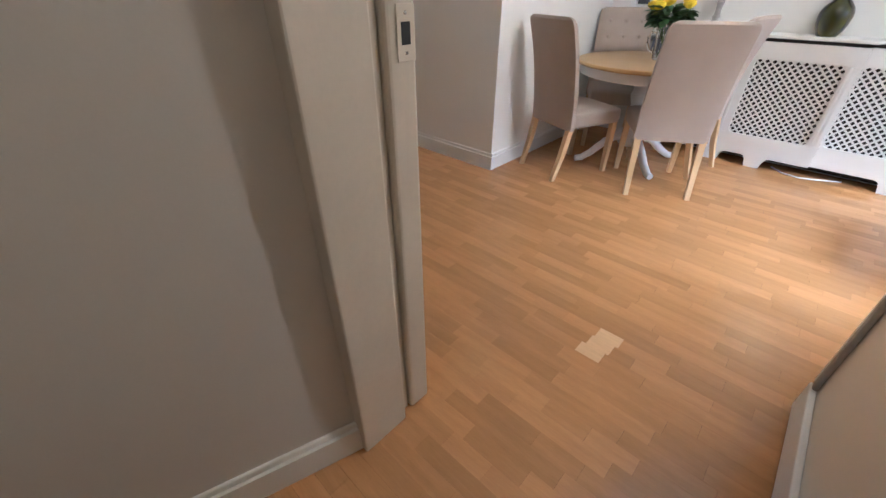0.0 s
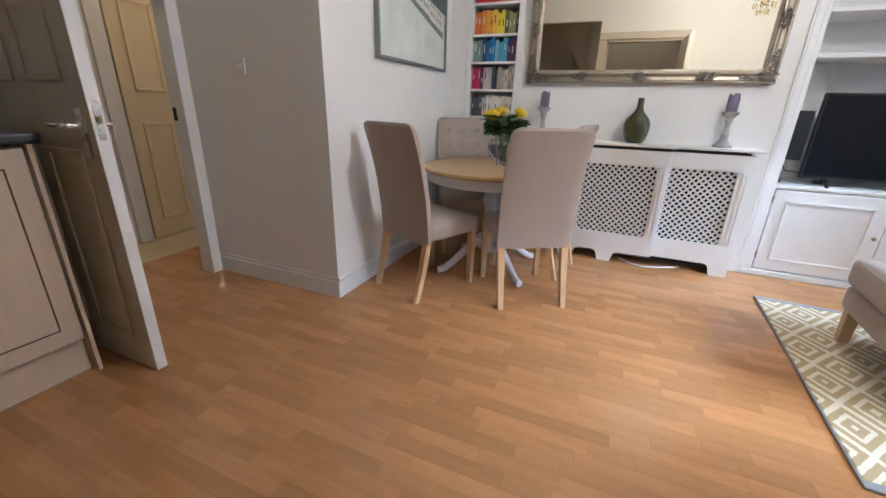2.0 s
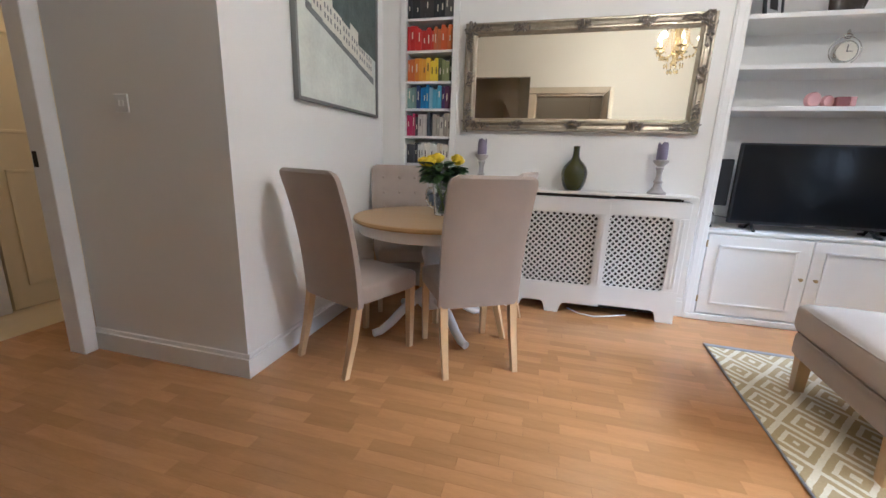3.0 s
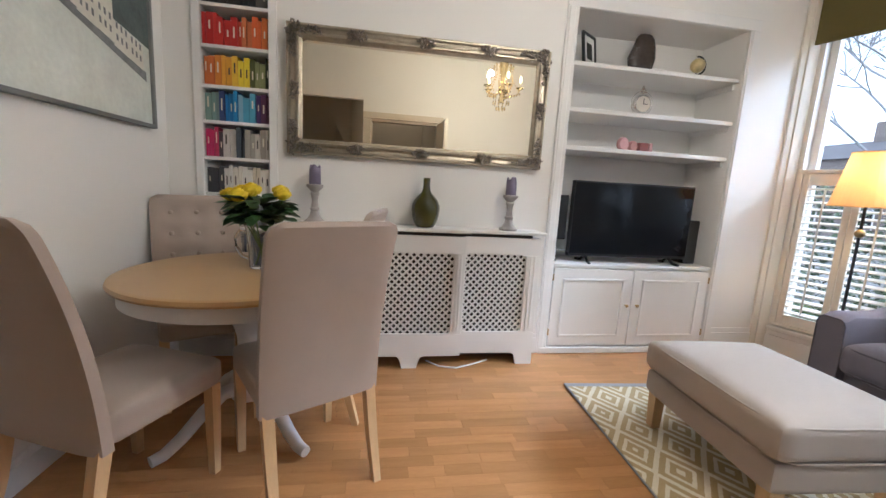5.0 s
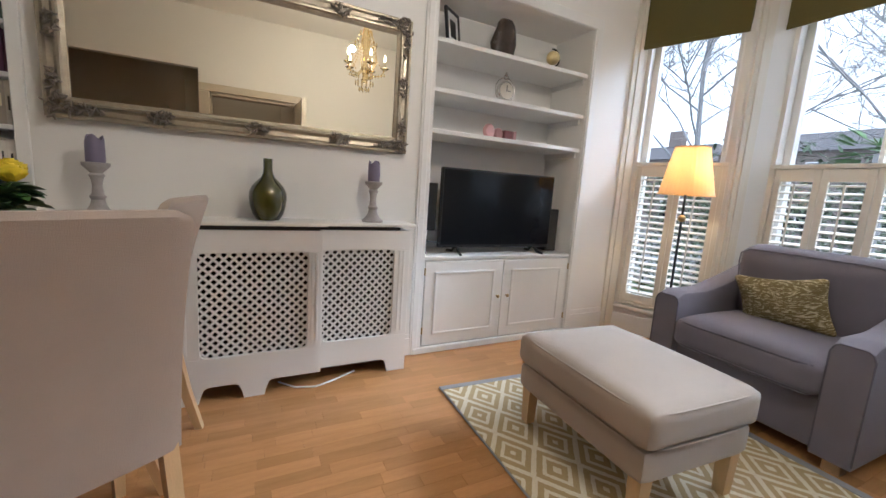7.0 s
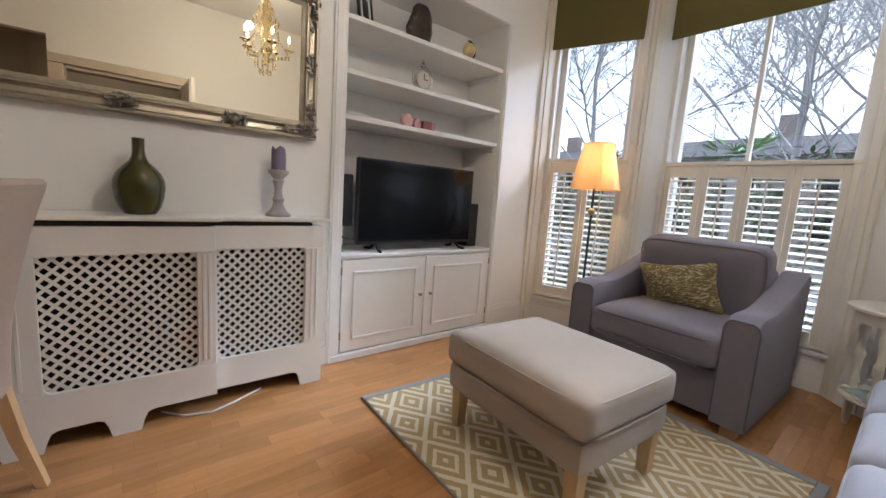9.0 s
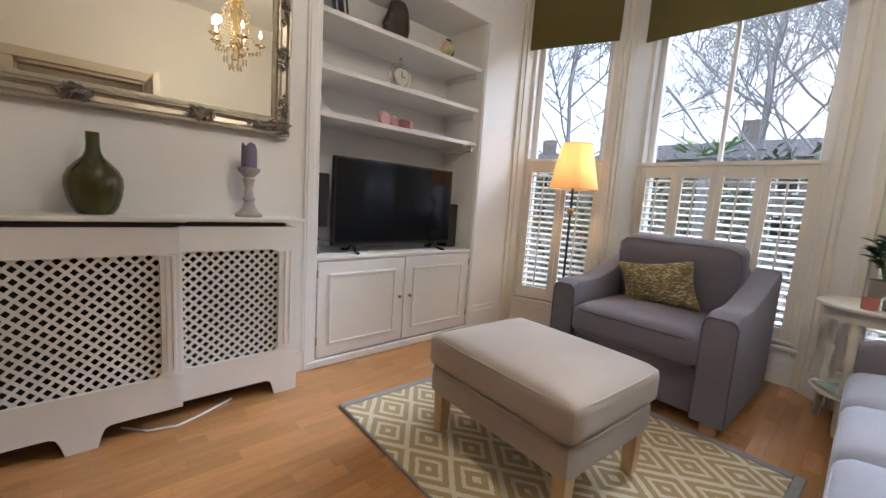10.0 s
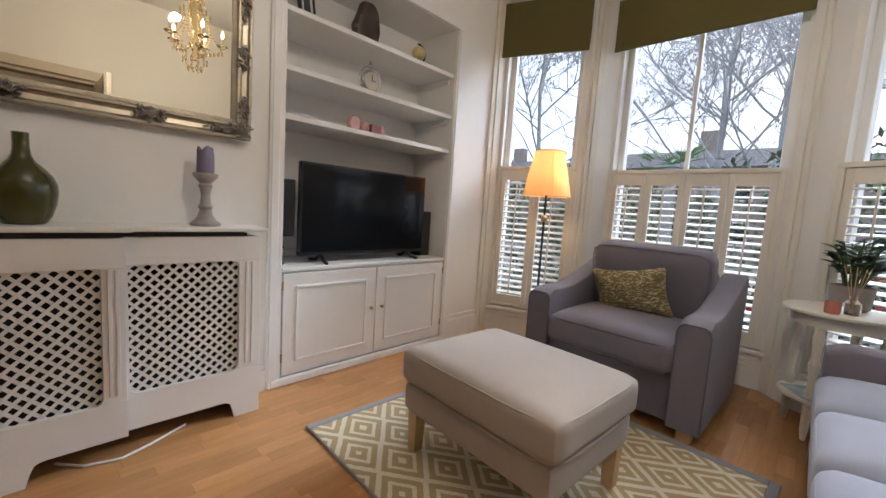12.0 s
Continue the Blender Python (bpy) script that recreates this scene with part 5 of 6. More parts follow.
def side_table():
    cx, cy, h = 4.60, -2.33, 0.70
    t = thing("side_table", "cream half-moon side table with turned legs and a lower shelf", "side table", pose(cx, cy, 0))
    part("top", lathe(bmesh.new(), [(0.235, h - 0.025), (0.25, h - 0.018), (0.25, h - 0.006), (0.242, h)], 40), M_CREAM, t, smooth=True)
    part("apron", lathe(bmesh.new(), [(0.21, h - 0.085), (0.213, h - 0.026)], 40), M_CREAM, t, smooth=True)
    part("lower_shelf", lathe(bmesh.new(), [(0.215, 0.20), (0.22, 0.208), (0.215, 0.218)], 40), M_CREAM, t, smooth=True)
    for k in range(4):
        a = radians(45 + 90 * k + 20)
        p = [(0.02, 0.219), (0.02, 0.24), (0.026, 0.26), (0.016, 0.29), (0.02, 0.38), (0.026, 0.41), (0.026, 0.42), (0.017, 0.44), (0.02, 0.52), (0.026, 0.56), (0.018, 0.58), (0.022, h - 0.086)]
        leg = part("leg", lathe(bmesh.new(), p, 14, (0.185 * math.cos(a), 0.185 * math.sin(a), 0)), M_CREAM, t, smooth=True)
        part("lower_leg", lathe(bmesh.new(), [(0.011, 0), (0.018, 0.05), (0.022, 0.199)], 12, (0.185 * math.cos(a), 0.185 * math.sin(a), 0)), M_CREAM, t, smooth=True)
    # plant
    pl = thing("pot_plant", "glossy green leafy plant in a grey stone pot", "potted plant", pose(cx + 0.06, cy - 0.02, h + 0.001))
    part("pot", lathe(bmesh.new(), [(0.062, 0), (0.082, 0.012), (0.092, 0.13), (0.086, 0.13), (0.08, 0.11)], 28), M_POT, pl, smooth=True)
    part("soil", lathe(bmesh.new(), [(0.079, 0.10), (0.079, 0.112)], 20), M_SOIL, pl)
    rng = random.Random(8)
    b = bmesh.new()
    for k in range(26):
        a = rng.uniform(0, 6.283)
        tip = Vector((math.cos(a) * rng.uniform(0.04, 0.17), math.sin(a) * rng.uniform(0.04, 0.17), rng.uniform(0.2, 0.40)))
        root = Vector((math.cos(a) * 0.03, math.sin(a) * 0.03, 0.11))
        mid = (root + tip) / 2 + Vector((0, 0, 0.05))
        part("stem", tube(bmesh.new(), [root, mid, tip], 0.004, 5), M_STEM, pl)
        for j in range(8):
            s = 0.3 + 0.7 * j / 7
            p = root.lerp(mid, min(1, s * 2)) if s < 0.5 else mid.lerp(tip, s * 2 - 1)
            d = Vector((math.cos(a + (1 if j % 2 else -1) * 1.1), math.sin(a + (1 if j % 2 else -1) * 1.1), rng.uniform(0.0, 0.5))) * rng.uniform(0.055, 0.085)
            leaf(b, p, p + d, rng.uniform(0.028, 0.04))
    part("foliage", b, M_LEAF, pl, smooth=True)
    d = thing("reed_diffuser", "glass reed diffuser bottle with wooden reeds", "diffuser", pose(cx - 0.13, cy - 0.02, h + 0.001))
    part("bottle", lathe(bmesh.new(), [(0.034, 0), (0.036, 0.006), (0.036, 0.06), (0.016, 0.078), (0.016, 0.095)], 20), M_CLEAR, d, smooth=True)
    for k in range(5):
        a = 1.25 * k
        part("reed", tube(bmesh.new(), [(-0.006 * math.cos(a), -0.006 * math.sin(a), 0.01), (0.05 * math.cos(a), 0.05 * math.sin(a), 0.24)], 0.0016, 5), M_OAK, d)
    tl = thing("tealight_glass", "small pink glass tealight holder", "candle holder", pose(cx - 0.19, cy + 0.05, h + 0.001))
    part("cup", lathe(bmesh.new(), [(0.026, 0), (0.03, 0.005), (0.032, 0.06), (0.029, 0.06), (0.027, 0.01)], 20), mat("pink_glass", (0.55, 0.20, 0.16), 0.2), tl, smooth=True)
    mg = thing("magazine", "magazine with a blue and green landscape cover", "magazine", pose(cx - 0.04, cy + 0.03, 0.219, 0, 0, 35))
    part("pages", bx(-0.11, 0.11, -0.14, 0.14, 0, 0.012), M_WHITE, mg)
    part("cover", bx(-0.111, 0.111, -0.141, 0.141, 0.0125, 0.0135), mat("magazine_cover", (0.25, 0.32, 0.30), 0.25, var=0.5, scale=9), mg)


side_table()

# ---- picture ----


def painting():
    y0, y1, z0 = -1.24, -0.17, 1.45
    zh = 0.90
    t = thing("painting", "framed landscape painting of white buildings below a dark green hill", "painting", pose(0.0, 0, z0))
    b = bmesh.new()
    box(b, 0.003, 0.038, y0, y0 + 0.02, 0, zh, bevel=0.002)
    box(b, 0.003, 0.038, y1 - 0.02, y1, 0, zh, bevel=0.002)
    box(b, 0.003, 0.038, y0 + 0.02, y1 - 0.02, 0, 0.02, bevel=0.002)
    box(b, 0.003, 0.038, y0 + 0.02, y1 - 0.02, zh - 0.02, zh, bevel=0.002)
    part("frame", b, mat("pewter_frame", (0.20, 0.205, 0.20), 0.4, metal=0.5), t)
    part("canvas", bx(0.004, 0.022, y0 + 0.02, y1 - 0.02, 0.02, zh - 0.02), mat("painted_mist", (0.60, 0.62, 0.57), 0.6, var=0.16, scale=4, bump=0.6, bscale=40), t)
    mm = Matrix.Translation((0.0225, 0, 0)) @ Matrix(((0, 0, 1, 0), (1, 0, 0, 0), (0, 1, 0, 0), (0, 0, 0, 1)))
    ya, yb = y0 + 0.02, y1 - 0.02
    dark = mat("painted_hill", (0.075, 0.095, 0.09), 0.6, var=0.4, scale=9, bump=0.6, bscale=40)
    hill = [(ya, 0.60), (ya + 0.3, 0.56), (ya + 0.55, 0.50), (ya + 0.8, 0.46), (yb, 0.42), (yb, zh - 0.02), (ya, zh - 0.02)]
    part("painted_hill", prism(bmesh.new(), hill, 0.0, 0.0012, mm), dark, t)
    white = mat("painted_house", (0.68, 0.66, 0.58), 0.6, var=0.1, scale=12, bump=0.5, bscale=60)
    grey = mat("painted_shadow", (0.16, 0.17, 0.17), 0.6, var=0.3, scale=20)
    rng = random.Random(2)
    for k in range(7):
        a = ya + 0.16 + 0.115 * k
        base = 0.52 - 0.033 * k - 0.006 * (k % 2)
        h = rng.uniform(0.14, 0.2) if k < 5 else 0.12
        hb = part("painted_block", prism(bmesh.new(), [(a, base), (a + 0.118, base - 0.03), (a + 0.118, base - 0.03 + h), (a, base + h)], 0.0013, 0.0022, mm), white, t)
        for i in range(3):
            for j in range(2):
                wx, wz = a + 0.02 + 0.034 * i, base + 0.03 + 0.055 * j - 0.008 * i
                part("painted_window", prism(bmesh.new(), [(wx, wz), (wx + 0.014, wz - 0.003), (wx + 0.014, wz + 0.027), (wx, wz + 0.03)], 0.0023, 0.0027, mm), grey, hb)
    wall = [(ya + 0.1, 0.50), (yb - 0.04, 0.24), (yb - 0.04, 0.29), (ya + 0.1, 0.55)]
    part("painted_quay", prism(bmesh.new(), wall, 0.0013, 0.0019, mm), grey, t)


painting()

# ---- chandelier ----


def chandelier():
    t = thing("chandelier", "small crystal chandelier with lit candle bulbs", "chandelier", pose(2.62, -1.9, 0))
    part("canopy", lathe(bmesh.new(), [(0.06, 2.985), (0.05, 3.0)], 20), M_BRASS, t)
    part("chain", tube(bmesh.new(), [(0, 0, 2.72), (0, 0, 2.99)], 0.005, 6), M_BRASS, t)
    part("column", lathe(bmesh.new(), [(0.01, 2.12), (0.035, 2.15), (0.02, 2.19), (0.045, 2.26), (0.02, 2.32), (0.03, 2.42), (0.05, 2.52), (0.03, 2.62), (0.02, 2.73)], 16), M_CRYSTAL, t, smooth=True)
    for k in range(5):
        a = 2 * math.pi * k / 5 + 0.3
        c, s = math.cos(a), math.sin(a)
        arm = part("arm", tube(bmesh.new(), [(0.02 * c, 0.02 * s, 2.26), (0.09 * c, 0.09 * s, 2.2), (0.17 * c, 0.17 * s, 2.21), (0.2 * c, 0.2 * s, 2.27)], 0.007, 8), M_CRYSTAL, t, smooth=True)
        part("drip_pan", lathe(bmesh.new(), [(0.012, 2.265), (0.045, 2.285), (0.042, 2.29)], 16, (0.2 * c, 0.2 * s, 0)), M_CRYSTAL, arm, smooth=True)
        part("candle_tube", lathe(bmesh.new(), [(0.011, 2.288), (0.011, 2.35)], 10, (0.2 * c, 0.2 * s, 0)), M_CREAM, arm)
        bulb = part("bulb", lathe(bmesh.new(), [(0.007, 2.35), (0.013, 2.368), (0.009, 2.395), (0.002, 2.415)], 12, (0.2 * c, 0.2 * s, 0)), M_BULB, arm, smooth=True)
        bulb.visible_shadow = False
        for j in range(5):
            bb = bmesh.new()
            d = 0.2 - 0.03 * j
            bmesh.ops.create_icosphere(bb, subdivisions=1, radius=1, matrix=Matrix.Translation((d * c, d * s, 2.25 - 0.03 - 0.008 * j)) @ Matrix.Diagonal((0.009, 0.009, 0.02, 1)))
            part("crystal_drop", bb, M_CRYSTAL, arm)
    for k in range(10):
        # strings of beads swagged from the crown down to the arms
        a = 2 * math.pi * k / 10 + 0.3
        bb = bmesh.new()
        for j in range(15):
            u = j / 14
            r = 0.035 + 0.155 * u ** 1.5 if k % 2 == 0 else 0.035 + 0.10 * math.sin(u * math.pi * 0.8)
            z = 2.66 - 0.40 * u - 0.05 * math.sin(u * math.pi)
            bmesh.ops.create_icosphere(bb, subdivisions=1, radius=0.0085, matrix=Matrix.Translation((r * math.cos(a), r * math.sin(a), z)))
        part("bead_string", bb, M_BEAD, t, smooth=True)
    for ring, (r, z, n) in enumerate(((0.09, 2.12, 12), (0.05, 2.06, 8), (0.11, 2.50, 12), (0.06, 2.6, 8))):
        for k in range(n):
            a = 2 * math.pi * k / n
            bb = bmesh.new()
            bmesh.ops.create_icosphere(bb, subdivisions=1, radius=1, matrix=Matrix.Translation((r * math.cos(a), r * math.sin(a), z)) @ Matrix.Diagonal((0.009, 0.009, 0.026, 1)))
            part("crystal_drop", bb, M_CRYSTAL, t)


chandelier()

# ---- doors and kitchen at the far end ----


def panel_door(name, label, m, w, h, material, edge, panels, handle_u, lever=1, kind="structure"):
    t = thing(name, label, "door", m, kind=kind)
    part("leaf", bx(0, w, -0.022, 0.022, 0.006, h, bevel=0.002), material, t)
    part("edge", bx(w - 0.001, w + 0.003, -0.0225, 0.0225, 0.006, h, bevel=0.001), edge, t)
    for u0, u1, z0, z1 in panels:
        for side in (-1, 1):
            b = bmesh.new()
            y0, y1 = (0.022, 0.032) if side > 0 else (-0.032, -0.022)
            for q in ((u0, u1, z0, z0 + 0.025), (u0, u1, z1 - 0.025, z1), (u0, u0 + 0.025, z0, z1), (u1 - 0.025, u1, z0, z1)):
                box(b, q[0], q[1], y0, y1, q[2], q[3], bevel=0.005, seg=2)
            part("panel_moulding", b, material, t)
    for side in (-1, 1):
        hb = part("handle_plate", bx(handle_u - 0.02, handle_u + 0.02, side * 0.026 - 0.004, side * 0.026 + 0.004, 0.95, 1.13, bevel=0.003), M_CHROME, t)
        pts = [(handle_u, side * 0.028, 1.07), (handle_u, side * 0.07, 1.07), (handle_u - 0.03, side * 0.075, 1.07), (handle_u - 0.11, side * 0.072, 1.07)]
        part("lever", tube(bmesh.new(), pts, 0.009, 8), M_CHROME, hb, smooth=True)
    return t


PAN = lambda w: [(0.10, w / 2 - 0.04, 1.22, 1.88), (w / 2 + 0.04, w - 0.10, 1.22, 1.88), (0.10, w / 2 - 0.04, 0.16, 0.98), (w / 2 + 0.04, w - 0.10, 0.16, 0.98)]
hd = panel_door("door_1", "cream painted panelled door standing open, steel lever handle", pose(-1.06, -2.69, 0, 0, 0, 0), 0.79, 2.01, M_SHADEDOOR, M_WHITE, PAN(0.79), 0.73)
part("latch_plate", bx(0.793, 0.7945, -0.012, 0.012, 1.02, 1.16), M_CHROME, hd)
part("latch", bx(0.794, 0.806, -0.006, 0.006, 1.08, 1.105, bevel=0.002), M_BRASS, hd)
panel_door("door_2", "cream four-panel door, closed", pose(-2.14, -1.545, 0, 0, 0, 90), 0.77, 2.03, M_YDOOR, M_YDOOR, PAN(0.77), 0.70)
b = thing("door_frame", "white door casing with a strike plate", "door frame", kind="structure")
part("casing", bx(-1.14, -1.02, -1.835, -1.805 + 0.04, 0, 2.03, bevel=0.004), M_WHITE, b)
part("casing", bx(-1.07, -1.048, -1.82, -1.742, 0, 2.1, bevel=0.004), M_WHITE, b)
part("casing", bx(-1.19, -1.05, -2.72, -2.715, 0, 2.03), M_WHITE, b)
# no hole is cut: a near-black piece takes the place of its shade
part("keep", bx(-1.125, -1.095, -1.838, -1.8345, 1.04, 1.12), M_HOLESHADE, b)
part("head", bx(-1.19, -1.045, -2.75, -1.76, 2.03, 2.10, bevel=0.004), M_WHITE, b)
b = thing("door_frame", "white casing round the far hall door", "door frame", kind="structure")
part("casing", bx(-2.12, -2.10, -1.68, -1.57, 0, 2.1, bevel=0.004), M_WHITE, b)
part("casing", bx(-2.12, -2.10, -0.76, -0.67, 0, 2.1, bevel=0.004), M_WHITE, b)
part("head", bx(-2.12, -2.10, -1.57, -0.76, 2.05, 2.13, bevel=0.004), M_WHITE, b)
s = thing("light_switch", "white double light switch on the wall", "light switch", pose(-0.60, -1.741, 1.36))
part("plate", bx(-0.043, 0.043, -0.009, 0.0, -0.043, 0.043, bevel=0.003), M_WHITE, s)
part("rocker", bx(-0.02, -0.004, -0.013, -0.009, -0.014, 0.014, bevel=0.002), M_WHITE, s)
part("rocker", bx(0.004, 0.02, -0.013, -0.009, -0.014, 0.014, bevel=0.002), M_WHITE, s)


def base_unit(y0, y1, x):
    t = thing("kitchen_unit", "maple kitchen base unit with a plain door", "kitchen cabinet", group="kitchen units")
    part("carcass", bx(x - 0.52, x - 0.02, y0, y1, 0.16, 0.99), M_KITCHEN, t)
    part("plinth", bx(x - 0.5, x - 0.035, y0, y1, 0.0, 0.158), M_KITCHEN, t)
    d = part("door", bx(x - 0.019, x, y0 + 0.003, y1 - 0.003, 0.17, 0.985, bevel=0.002), M_KITCHEN, t)
    # dark strips on the flat door draw the shade of a panel groove
    b = bmesh.new()
    f = 0.07
    for q in ((y0 + f, y1 - f, 0.17 + f, 0.176 + f), (y0 + f, y1 - f, 0.98 - f, 0.986 - f), (y0 + f, y0 + f + 0.006, 0.17 + f, 0.985 - f), (y1 - f - 0.006, y1 - f, 0.17 + f, 0.985 - f)):
        box(b, x - 0.001, x + 0.0015, q[0], q[1], q[2], q[3])
    part("groove_shade", b, M_SUBFLOOR, d)
    return t


for k in range(4):
    base_unit(-2.82 - 0.5 * (k + 1), -2.82 - 0.5 * k, -0.53)
ep = thing("end_panel", "pale kitchen end panel beside the base units", "panel")
part("board", bx(-1.06, -0.515, -2.815, -2.80, 0.0, 1.0), M_KITCHEN, ep)
wt = thing("worktop", "dark speckled worktop with rounded edge", "worktop")
part("slab", bx(-1.06, -0.49, -4.85, -2.775, 1.0, 1.042, bevel=0.012, seg=3), M_WORKTOP, wt)

# ---- outside ----
b = bx(-30, 90, -60, 60, -1.3, -1.0)
struct("ground", b, M_GROUND, "wet grey pavement and road in front of the house", "ground")
gr = part("lawn", bx(7.0, 11.0, -14, 14, -1.0, -0.96), M_GRASS)
tagged(gr, "strip of lawn in the front garden", "grass", kind="structure")


def branch(bm, p, d, length, r, depth, rng):
    n = 5
    pts = [p]
    dd = d.copy()
    for i in range(n):
        dd = (dd + Vector((rng.uniform(-1, 1), rng.uniform(-1, 1), rng.uniform(-0.5, 0.9))) * 0.2).normalized()
        pts.append(pts[-1] + dd * length / n)
    tube(bm, pts, r, 6 if depth > 1 else 4, r * 0.5)
    if depth == 0:
        return
    for i in range(5):
        s = rng.uniform(0.3, 1.0)
        j = min(n - 1, int(s * n))
        q = pts[j].lerp(pts[j + 1], s * n - j if s < 1 else 1)
        side = Vector((rng.uniform(-1, 1), rng.uniform(-1, 1), rng.uniform(-0.25, 0.5))).normalized()
        branch(bm, q, (dd * 0.75 + side * 0.8).normalized(), length * rng.uniform(0.45, 0.72), r * 0.6, depth - 1, rng)


def bare_tree(x, y, h, seed, lean):
    t = thing("tree", "leafless winter tree with fine spreading twigs", "tree", pose(x, y, -1.05), group="bare trees outside")
    rng = random.Random(seed)
    b = bmesh.new()
    tube(b, [(0, 0, 0), (lean * 0.3, 0.1, h * 0.25), (lean, 0.2, h * 0.5), (lean * 1.2, 0.0, h * 0.7), (lean * 1.1, 0.15, h * 0.92)], h * 0.010, 8, h * 0.0012)
    part("trunk", b, M_BARK, t, smooth=True)
    for k in range(9):
        b = bmesh.new()
        a = 6.283 * k * 0.382 + rng.uniform(-0.4, 0.4)
        s = 0.42 + 0.066 * k
        base = Vector((lean * s, 0.2 * s, h * 0.5 * s))
        branch(b, base, Vector((math.cos(a) * 0.8, math.sin(a) * 0.8, 0.75)).normalized(), h * (0.40 - 0.02 * k), h * 0.0030, 4, rng)
        part("limb", b, M_BARK, t)


bare_tree(13.0, -1.5, 11, 1, 0.5)
bare_tree(14.0, -0.2, 12, 5, 0.2)
bare_tree(13.5, 4.7, 12, 2, -0.3)
bare_tree(13.0, -5.2, 10, 3, 0.2)


def shrub(x, y, r, h, seed, n=900):
    rng = random.Random(seed)
    b = bmesh.new()
    for k in range(n):
        a, q = rng.uniform(0, 6.283), rng.random() ** 0.5
        z = rng.random()
        rr = r * q * (1 - 0.5 * abs(z - 0.4)) * (1 + 0.25 * math.sin(3 * a + seed))
        p = Vector((rr * math.cos(a), rr * math.sin(a), h * z))
        d = Vector((rng.uniform(-1, 1), rng.uniform(-1, 1), rng.uniform(-0.4, 1))).normalized() * rng.uniform(0.12, 0.24)
        leaf(b, p, p + d, 0.08)
    s = part("shrub", b, M_BUSH)
    s.matrix_basis = pose(x, y, -1.0)
    tagged(s, "dense evergreen garden shrub", "shrub", group="garden shrubs")


for i, (x, y, r, h) in enumerate(((9.6, 1.6, 1.0, 2.3), (10.0, -0.2, 0.9, 2.6), (10.4, 3.4, 1.2, 2.8), (10.2, -2.4, 1.1, 3.3), (10.5, -4.6, 1.2, 2.9), (11.5, 5.6, 1.4, 3.0), (11.2, 0.8, 1.3, 3.2), (11.6, -1.4, 1.3, 3.4), (12.0, 2.6, 1.4, 3.7), (11.8, -3.6, 1.3, 3.9))):
    shrub(x, y, r, h, i)


def palm(x, y):
    t = thing("palm", "small bright green fan palm", "palm tree", pose(x, y, -1.0))
    part("trunk", tube(bmesh.new(), [(0, 0, 0), (0.05, 0, 1.2), (0, 0, 3.0)], 0.11, 8), M_BARK, t)
    b = bmesh.new()
    rng = random.Random(4)
    for k in range(26):
        a = rng.uniform(0, 6.283)
        up = rng.uniform(-0.3, 1.0)
        d = Vector((math.cos(a), math.sin(a), up)).normalized()
        c = Vector((0, 0, 3.0)) + d * 0.3
        for j in range(9):
            q = (d + Vector((-math.sin(a), math.cos(a), 0.1)) * (j - 4) * 0.22).normalized()
            leaf(b, c, c + q * 0.32, 0.022)
    part("fronds", b, mat("palm_green", (0.14, 0.25, 0.085), 0.5, island=0.5), t)


palm(9.0, -0.3)


def house(x, y, w, d, h, seed):
    t = thing("house", "brick house across the street with a tiled roof and chimney", "house", pose(x, y, -1.0), group="houses across the street")
    part("wall", bx(0, d, -w / 2, w / 2, 0, h), M_BRICK, t)
    b = bmesh.new()
    ridge = h + 1.7
    vs = [b.verts.new(p) for p in ((-0.3, -w / 2 - 0.3, h), (d + 0.3, -w / 2 - 0.3, h), (d + 0.3, w / 2 + 0.3, h), (-0.3, w / 2 + 0.3, h), (d / 2, -w / 2 + 0.8, ridge), (d / 2, w / 2 - 0.8, ridge))]
    for f in ((0, 1, 2, 3), (0, 3, 5, 4), (1, 4, 5, 2), (0, 4, 1), (2, 5, 3)):
        b.faces.new([vs[i] for i in f])
    part("roof", b, M_ROOF, t)
    part("chimney", bx(d / 2 - 0.4, d / 2 + 0.4, -w * 0.18 - 0.6, -w * 0.18 + 0.6, h + 0.7, h + 3.0), M_BRICK, t)
    for z in (1.0, 3.6):
        for k in range(4):
            yc = -w / 2 + w * (k + 0.5) / 4
            wd = part("window", bx(-0.05, 0.02, yc - 0.5, yc + 0.5, z, z + 1.4), M_WHITE, t)
            part("pane", bx(-0.06, -0.051, yc - 0.42, yc + 0.42, z + 0.08, z + 1.32), M_SCREEN, wd)


house(30, 6.5, 14, 9, 5.6, 1)
house(31, -9.5, 13, 9, 5.2, 2)
house(33, 24, 14, 9, 5.8, 3)


def car(x, y, paint, label):
    t = thing("car", label, "car", pose(x, y, -1.0, 0, 0, 90))
    body = [(-2.1, 0.3), (2.1, 0.3), (2.15, 0.7), (1.3, 0.9), (0.7, 1.4), (-1.2, 1.42), (-1.9, 0.95), (-2.15, 0.85)]
    b = bmesh.new()
    prism(b, body, -0.85, 0.85, Matrix.Rotation(radians(90), 4, "X"))
    bmesh.ops.bevel(b, geom=b.edges[:], offset=0.06, segments=2, affect="EDGES")
    part("body", b, paint, t, smooth=True)
    for sy in (-0.87, 0.87):
        part("side_window", prism(bmesh.new(), [(-1.5, 0.95), (1.0, 0.95), (0.6, 1.32), (-1.15, 1.34)], sy - 0.01, sy + 0.01, Matrix.Rotation(radians(90), 4, "X")), M_SCREEN, t)
        for cx in (-1.35, 1.35):
            w = part("wheel", lathe(bmesh.new(), [(0.22, -0.1), (0.32, -0.1), (0.32, 0.1), (0.22, 0.1)], 20), M_TYRE, t)
            w.matrix_basis = pose(cx, sy * 0.93, 0.32, 90, 0, 0)


car(12.6, -3.4, M_CARRED, "red parked car seen between the louvres")
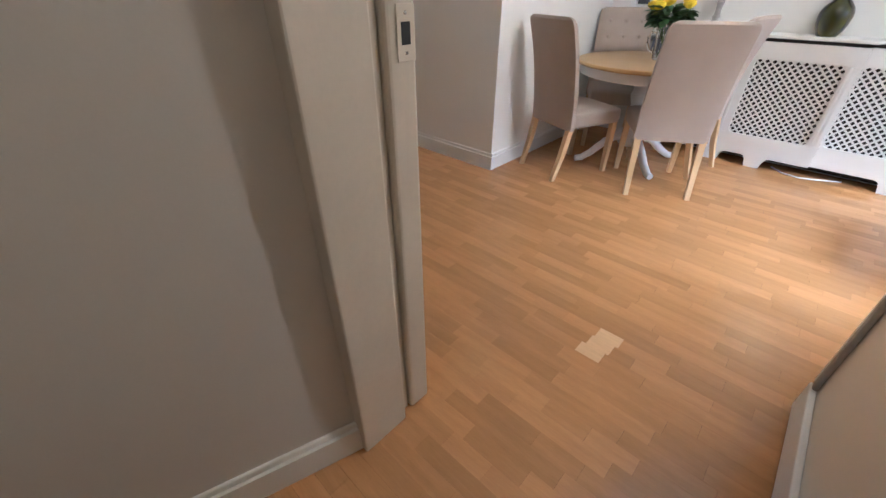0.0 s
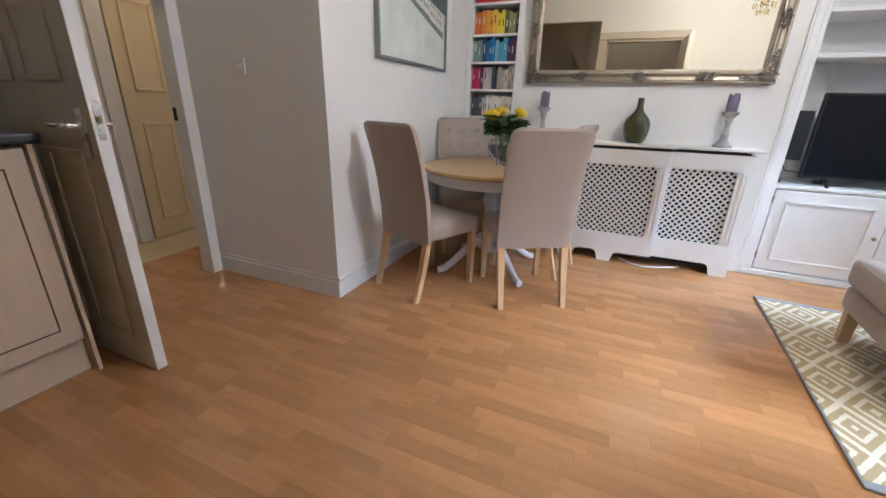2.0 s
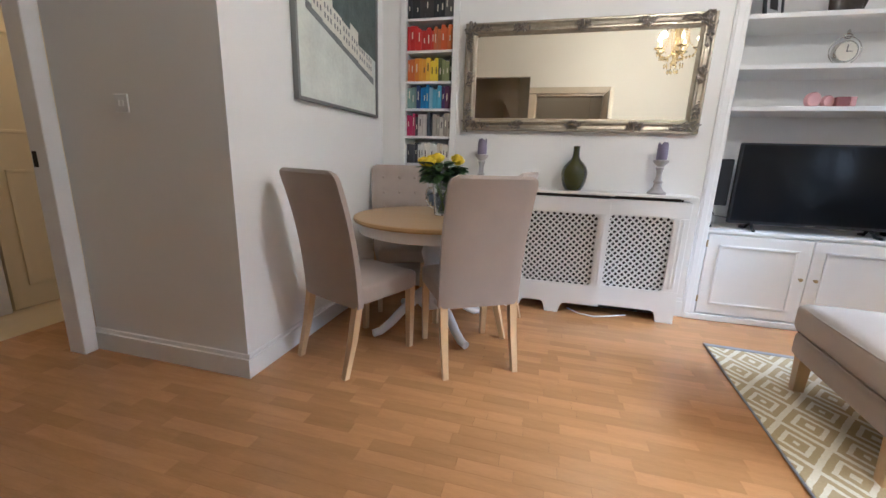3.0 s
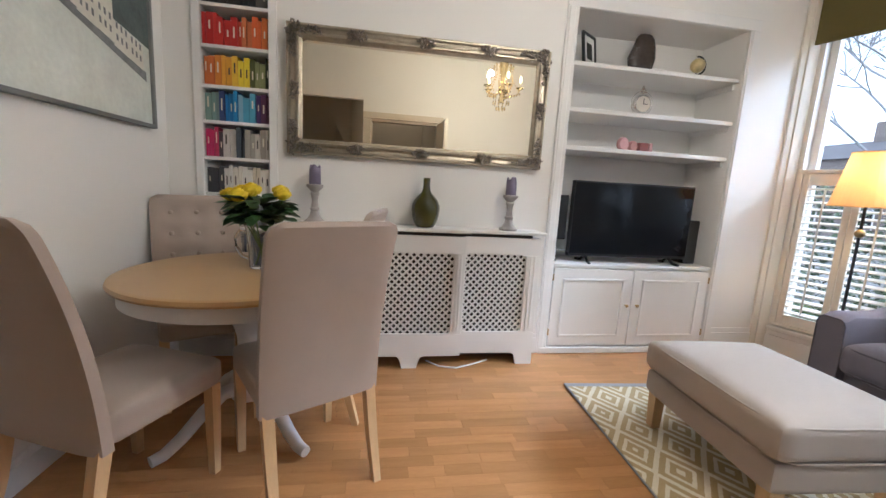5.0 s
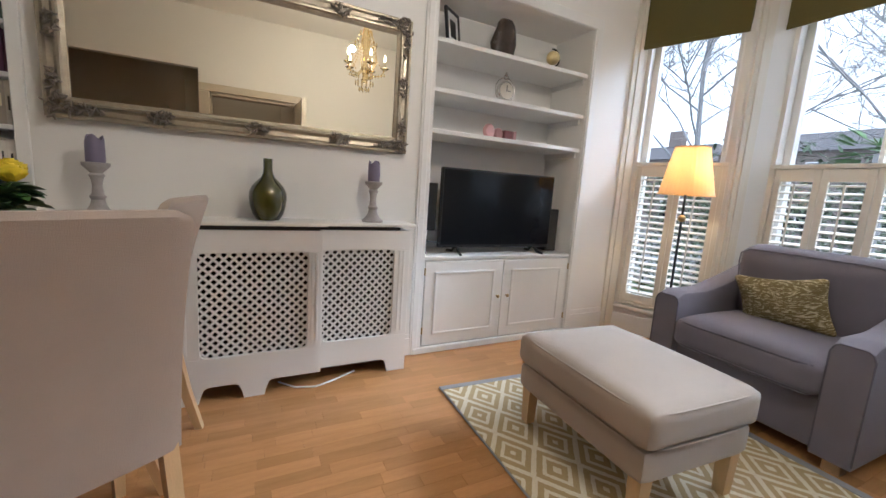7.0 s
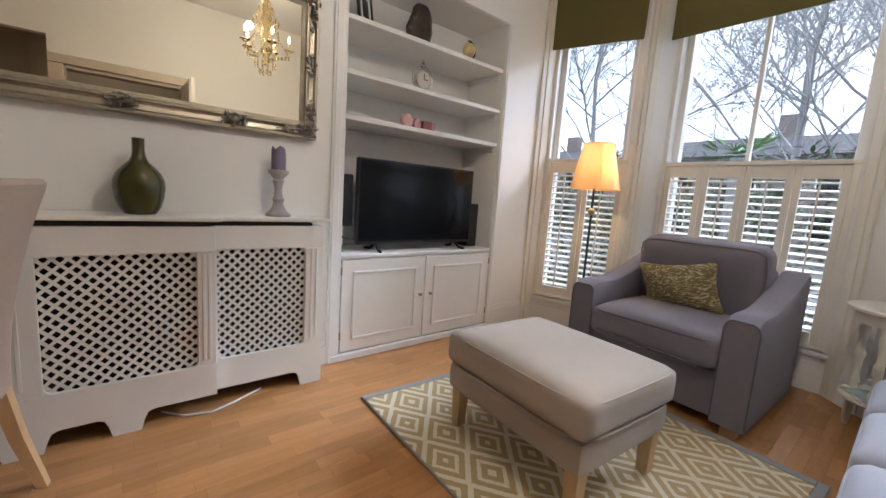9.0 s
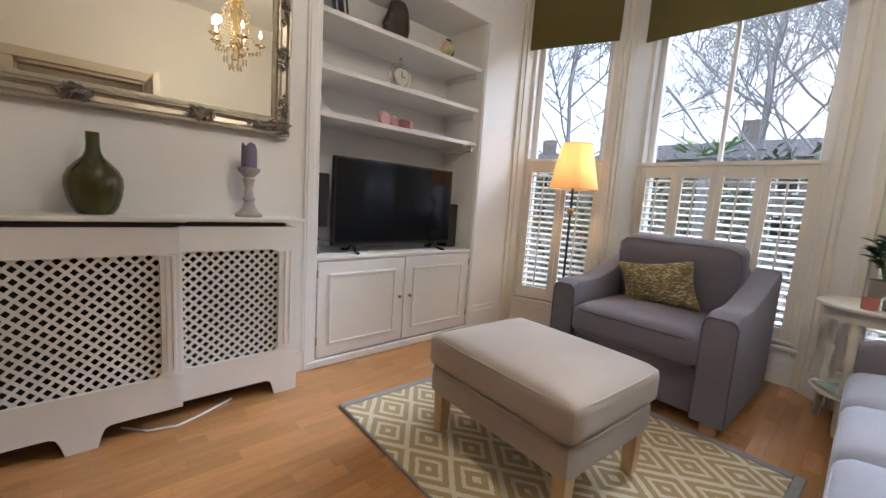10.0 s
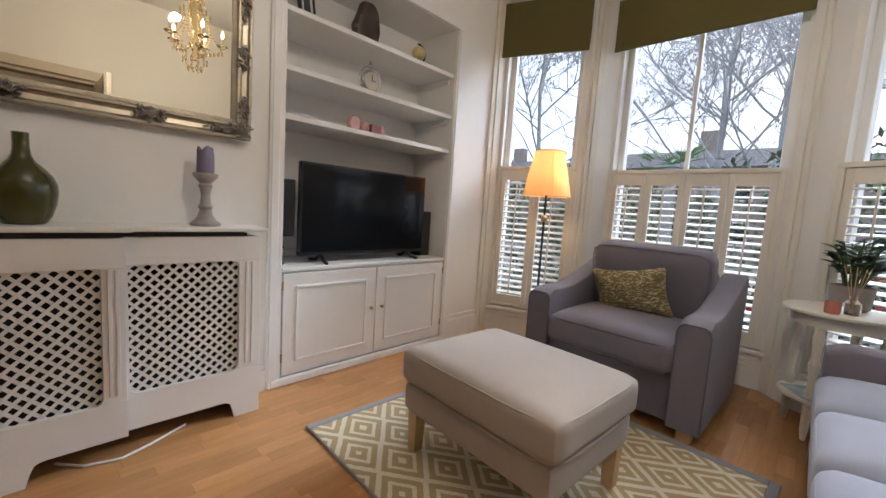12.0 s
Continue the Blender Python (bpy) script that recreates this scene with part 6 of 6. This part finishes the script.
car(13.0, 1.5, M_CARWHITE, "white parked car seen between the louvres")

# ---- floor ----
struct("floor", bx(-2.3, 5.2, -6.1, 0.3, -0.06, -0.0041), M_SUBFLOOR, "sub-floor under the laminate", "floor")
hf = part("hall_floor", bx(-2.3, -1.65, -3.4, 0.2, -0.003, 0.0), M_PALEFLOOR)
tagged(hf, "pale hall floor", "floor", kind="structure")


def laminate():
    root = thing("floor_boards", "honey-coloured three-strip wood laminate floor", "floor", kind="structure")
    rng = random.Random(21)
    w = 0.066
    lens = (0.16, 0.22, 0.28, 0.36, 0.44)
    meshes = {}
    verts, faces = [], []
    count = 0
    y = -6.0
    while y < 0.02:
        x = -1.65 - rng.uniform(0, 0.5)
        while x < 5.15:
            ln = rng.choice(lens)
            near = 0.75 < x < 2.55 and -2.9 < y < -1.2
            if near and count < 300:
                if ln not in meshes:
                    b = bx(0.0003, ln - 0.0003, 0.0003, w - 0.0003, -0.004, 0.0)
                    me = bpy.data.meshes.new("plank")
                    b.to_mesh(me)
                    b.free()
                    me.materials.append(M_FLOOR_P)
                    meshes[ln] = me
                o = new("plank", meshes[ln])
                o.parent = root
                o.location = (x, y, 0)
                count += 1
            else:
                x0, x1 = max(x, -1.65) + 0.0003, min(x + ln, 5.15) - 0.0003
                if x1 > x0:
                    k = len(verts)
                    verts += [(x0, y + 0.0003, 0), (x1, y + 0.0003, 0), (x1, y + w - 0.0003, 0), (x0, y + w - 0.0003, 0), (x0, y + 0.0003, -0.004), (x1, y + 0.0003, -0.004), (x1, y + w - 0.0003, -0.004), (x0, y + w - 0.0003, -0.004)]
                    faces += [(k, k + 1, k + 2, k + 3), (k, k + 4, k + 5, k + 1), (k + 1, k + 5, k + 6, k + 2), (k + 2, k + 6, k + 7, k + 3), (k + 3, k + 7, k + 4, k)]
            x += ln
        y += w
    me = bpy.data.meshes.new("planks_far")
    me.from_pydata(verts, [], faces)
    me.materials.append(M_FLOOR_J)
    o = new("planks_far", me)
    o.parent = root
    tagged(o, kind="stuff")
    pale = mat("pale_repair_strip", (0.58, 0.36, 0.18), 0.3, var=0.1, stretch=(1, 8, 1))
    for k, (x0, x1) in enumerate(((1.415, 1.515), (1.432, 1.528), (1.44, 1.54))):
        part("repair_strip", bx(x0, x1, -3.02 + 0.064 * k, -3.02 + 0.064 * k + 0.063, 0.0, 0.0012), pale, root)


laminate()
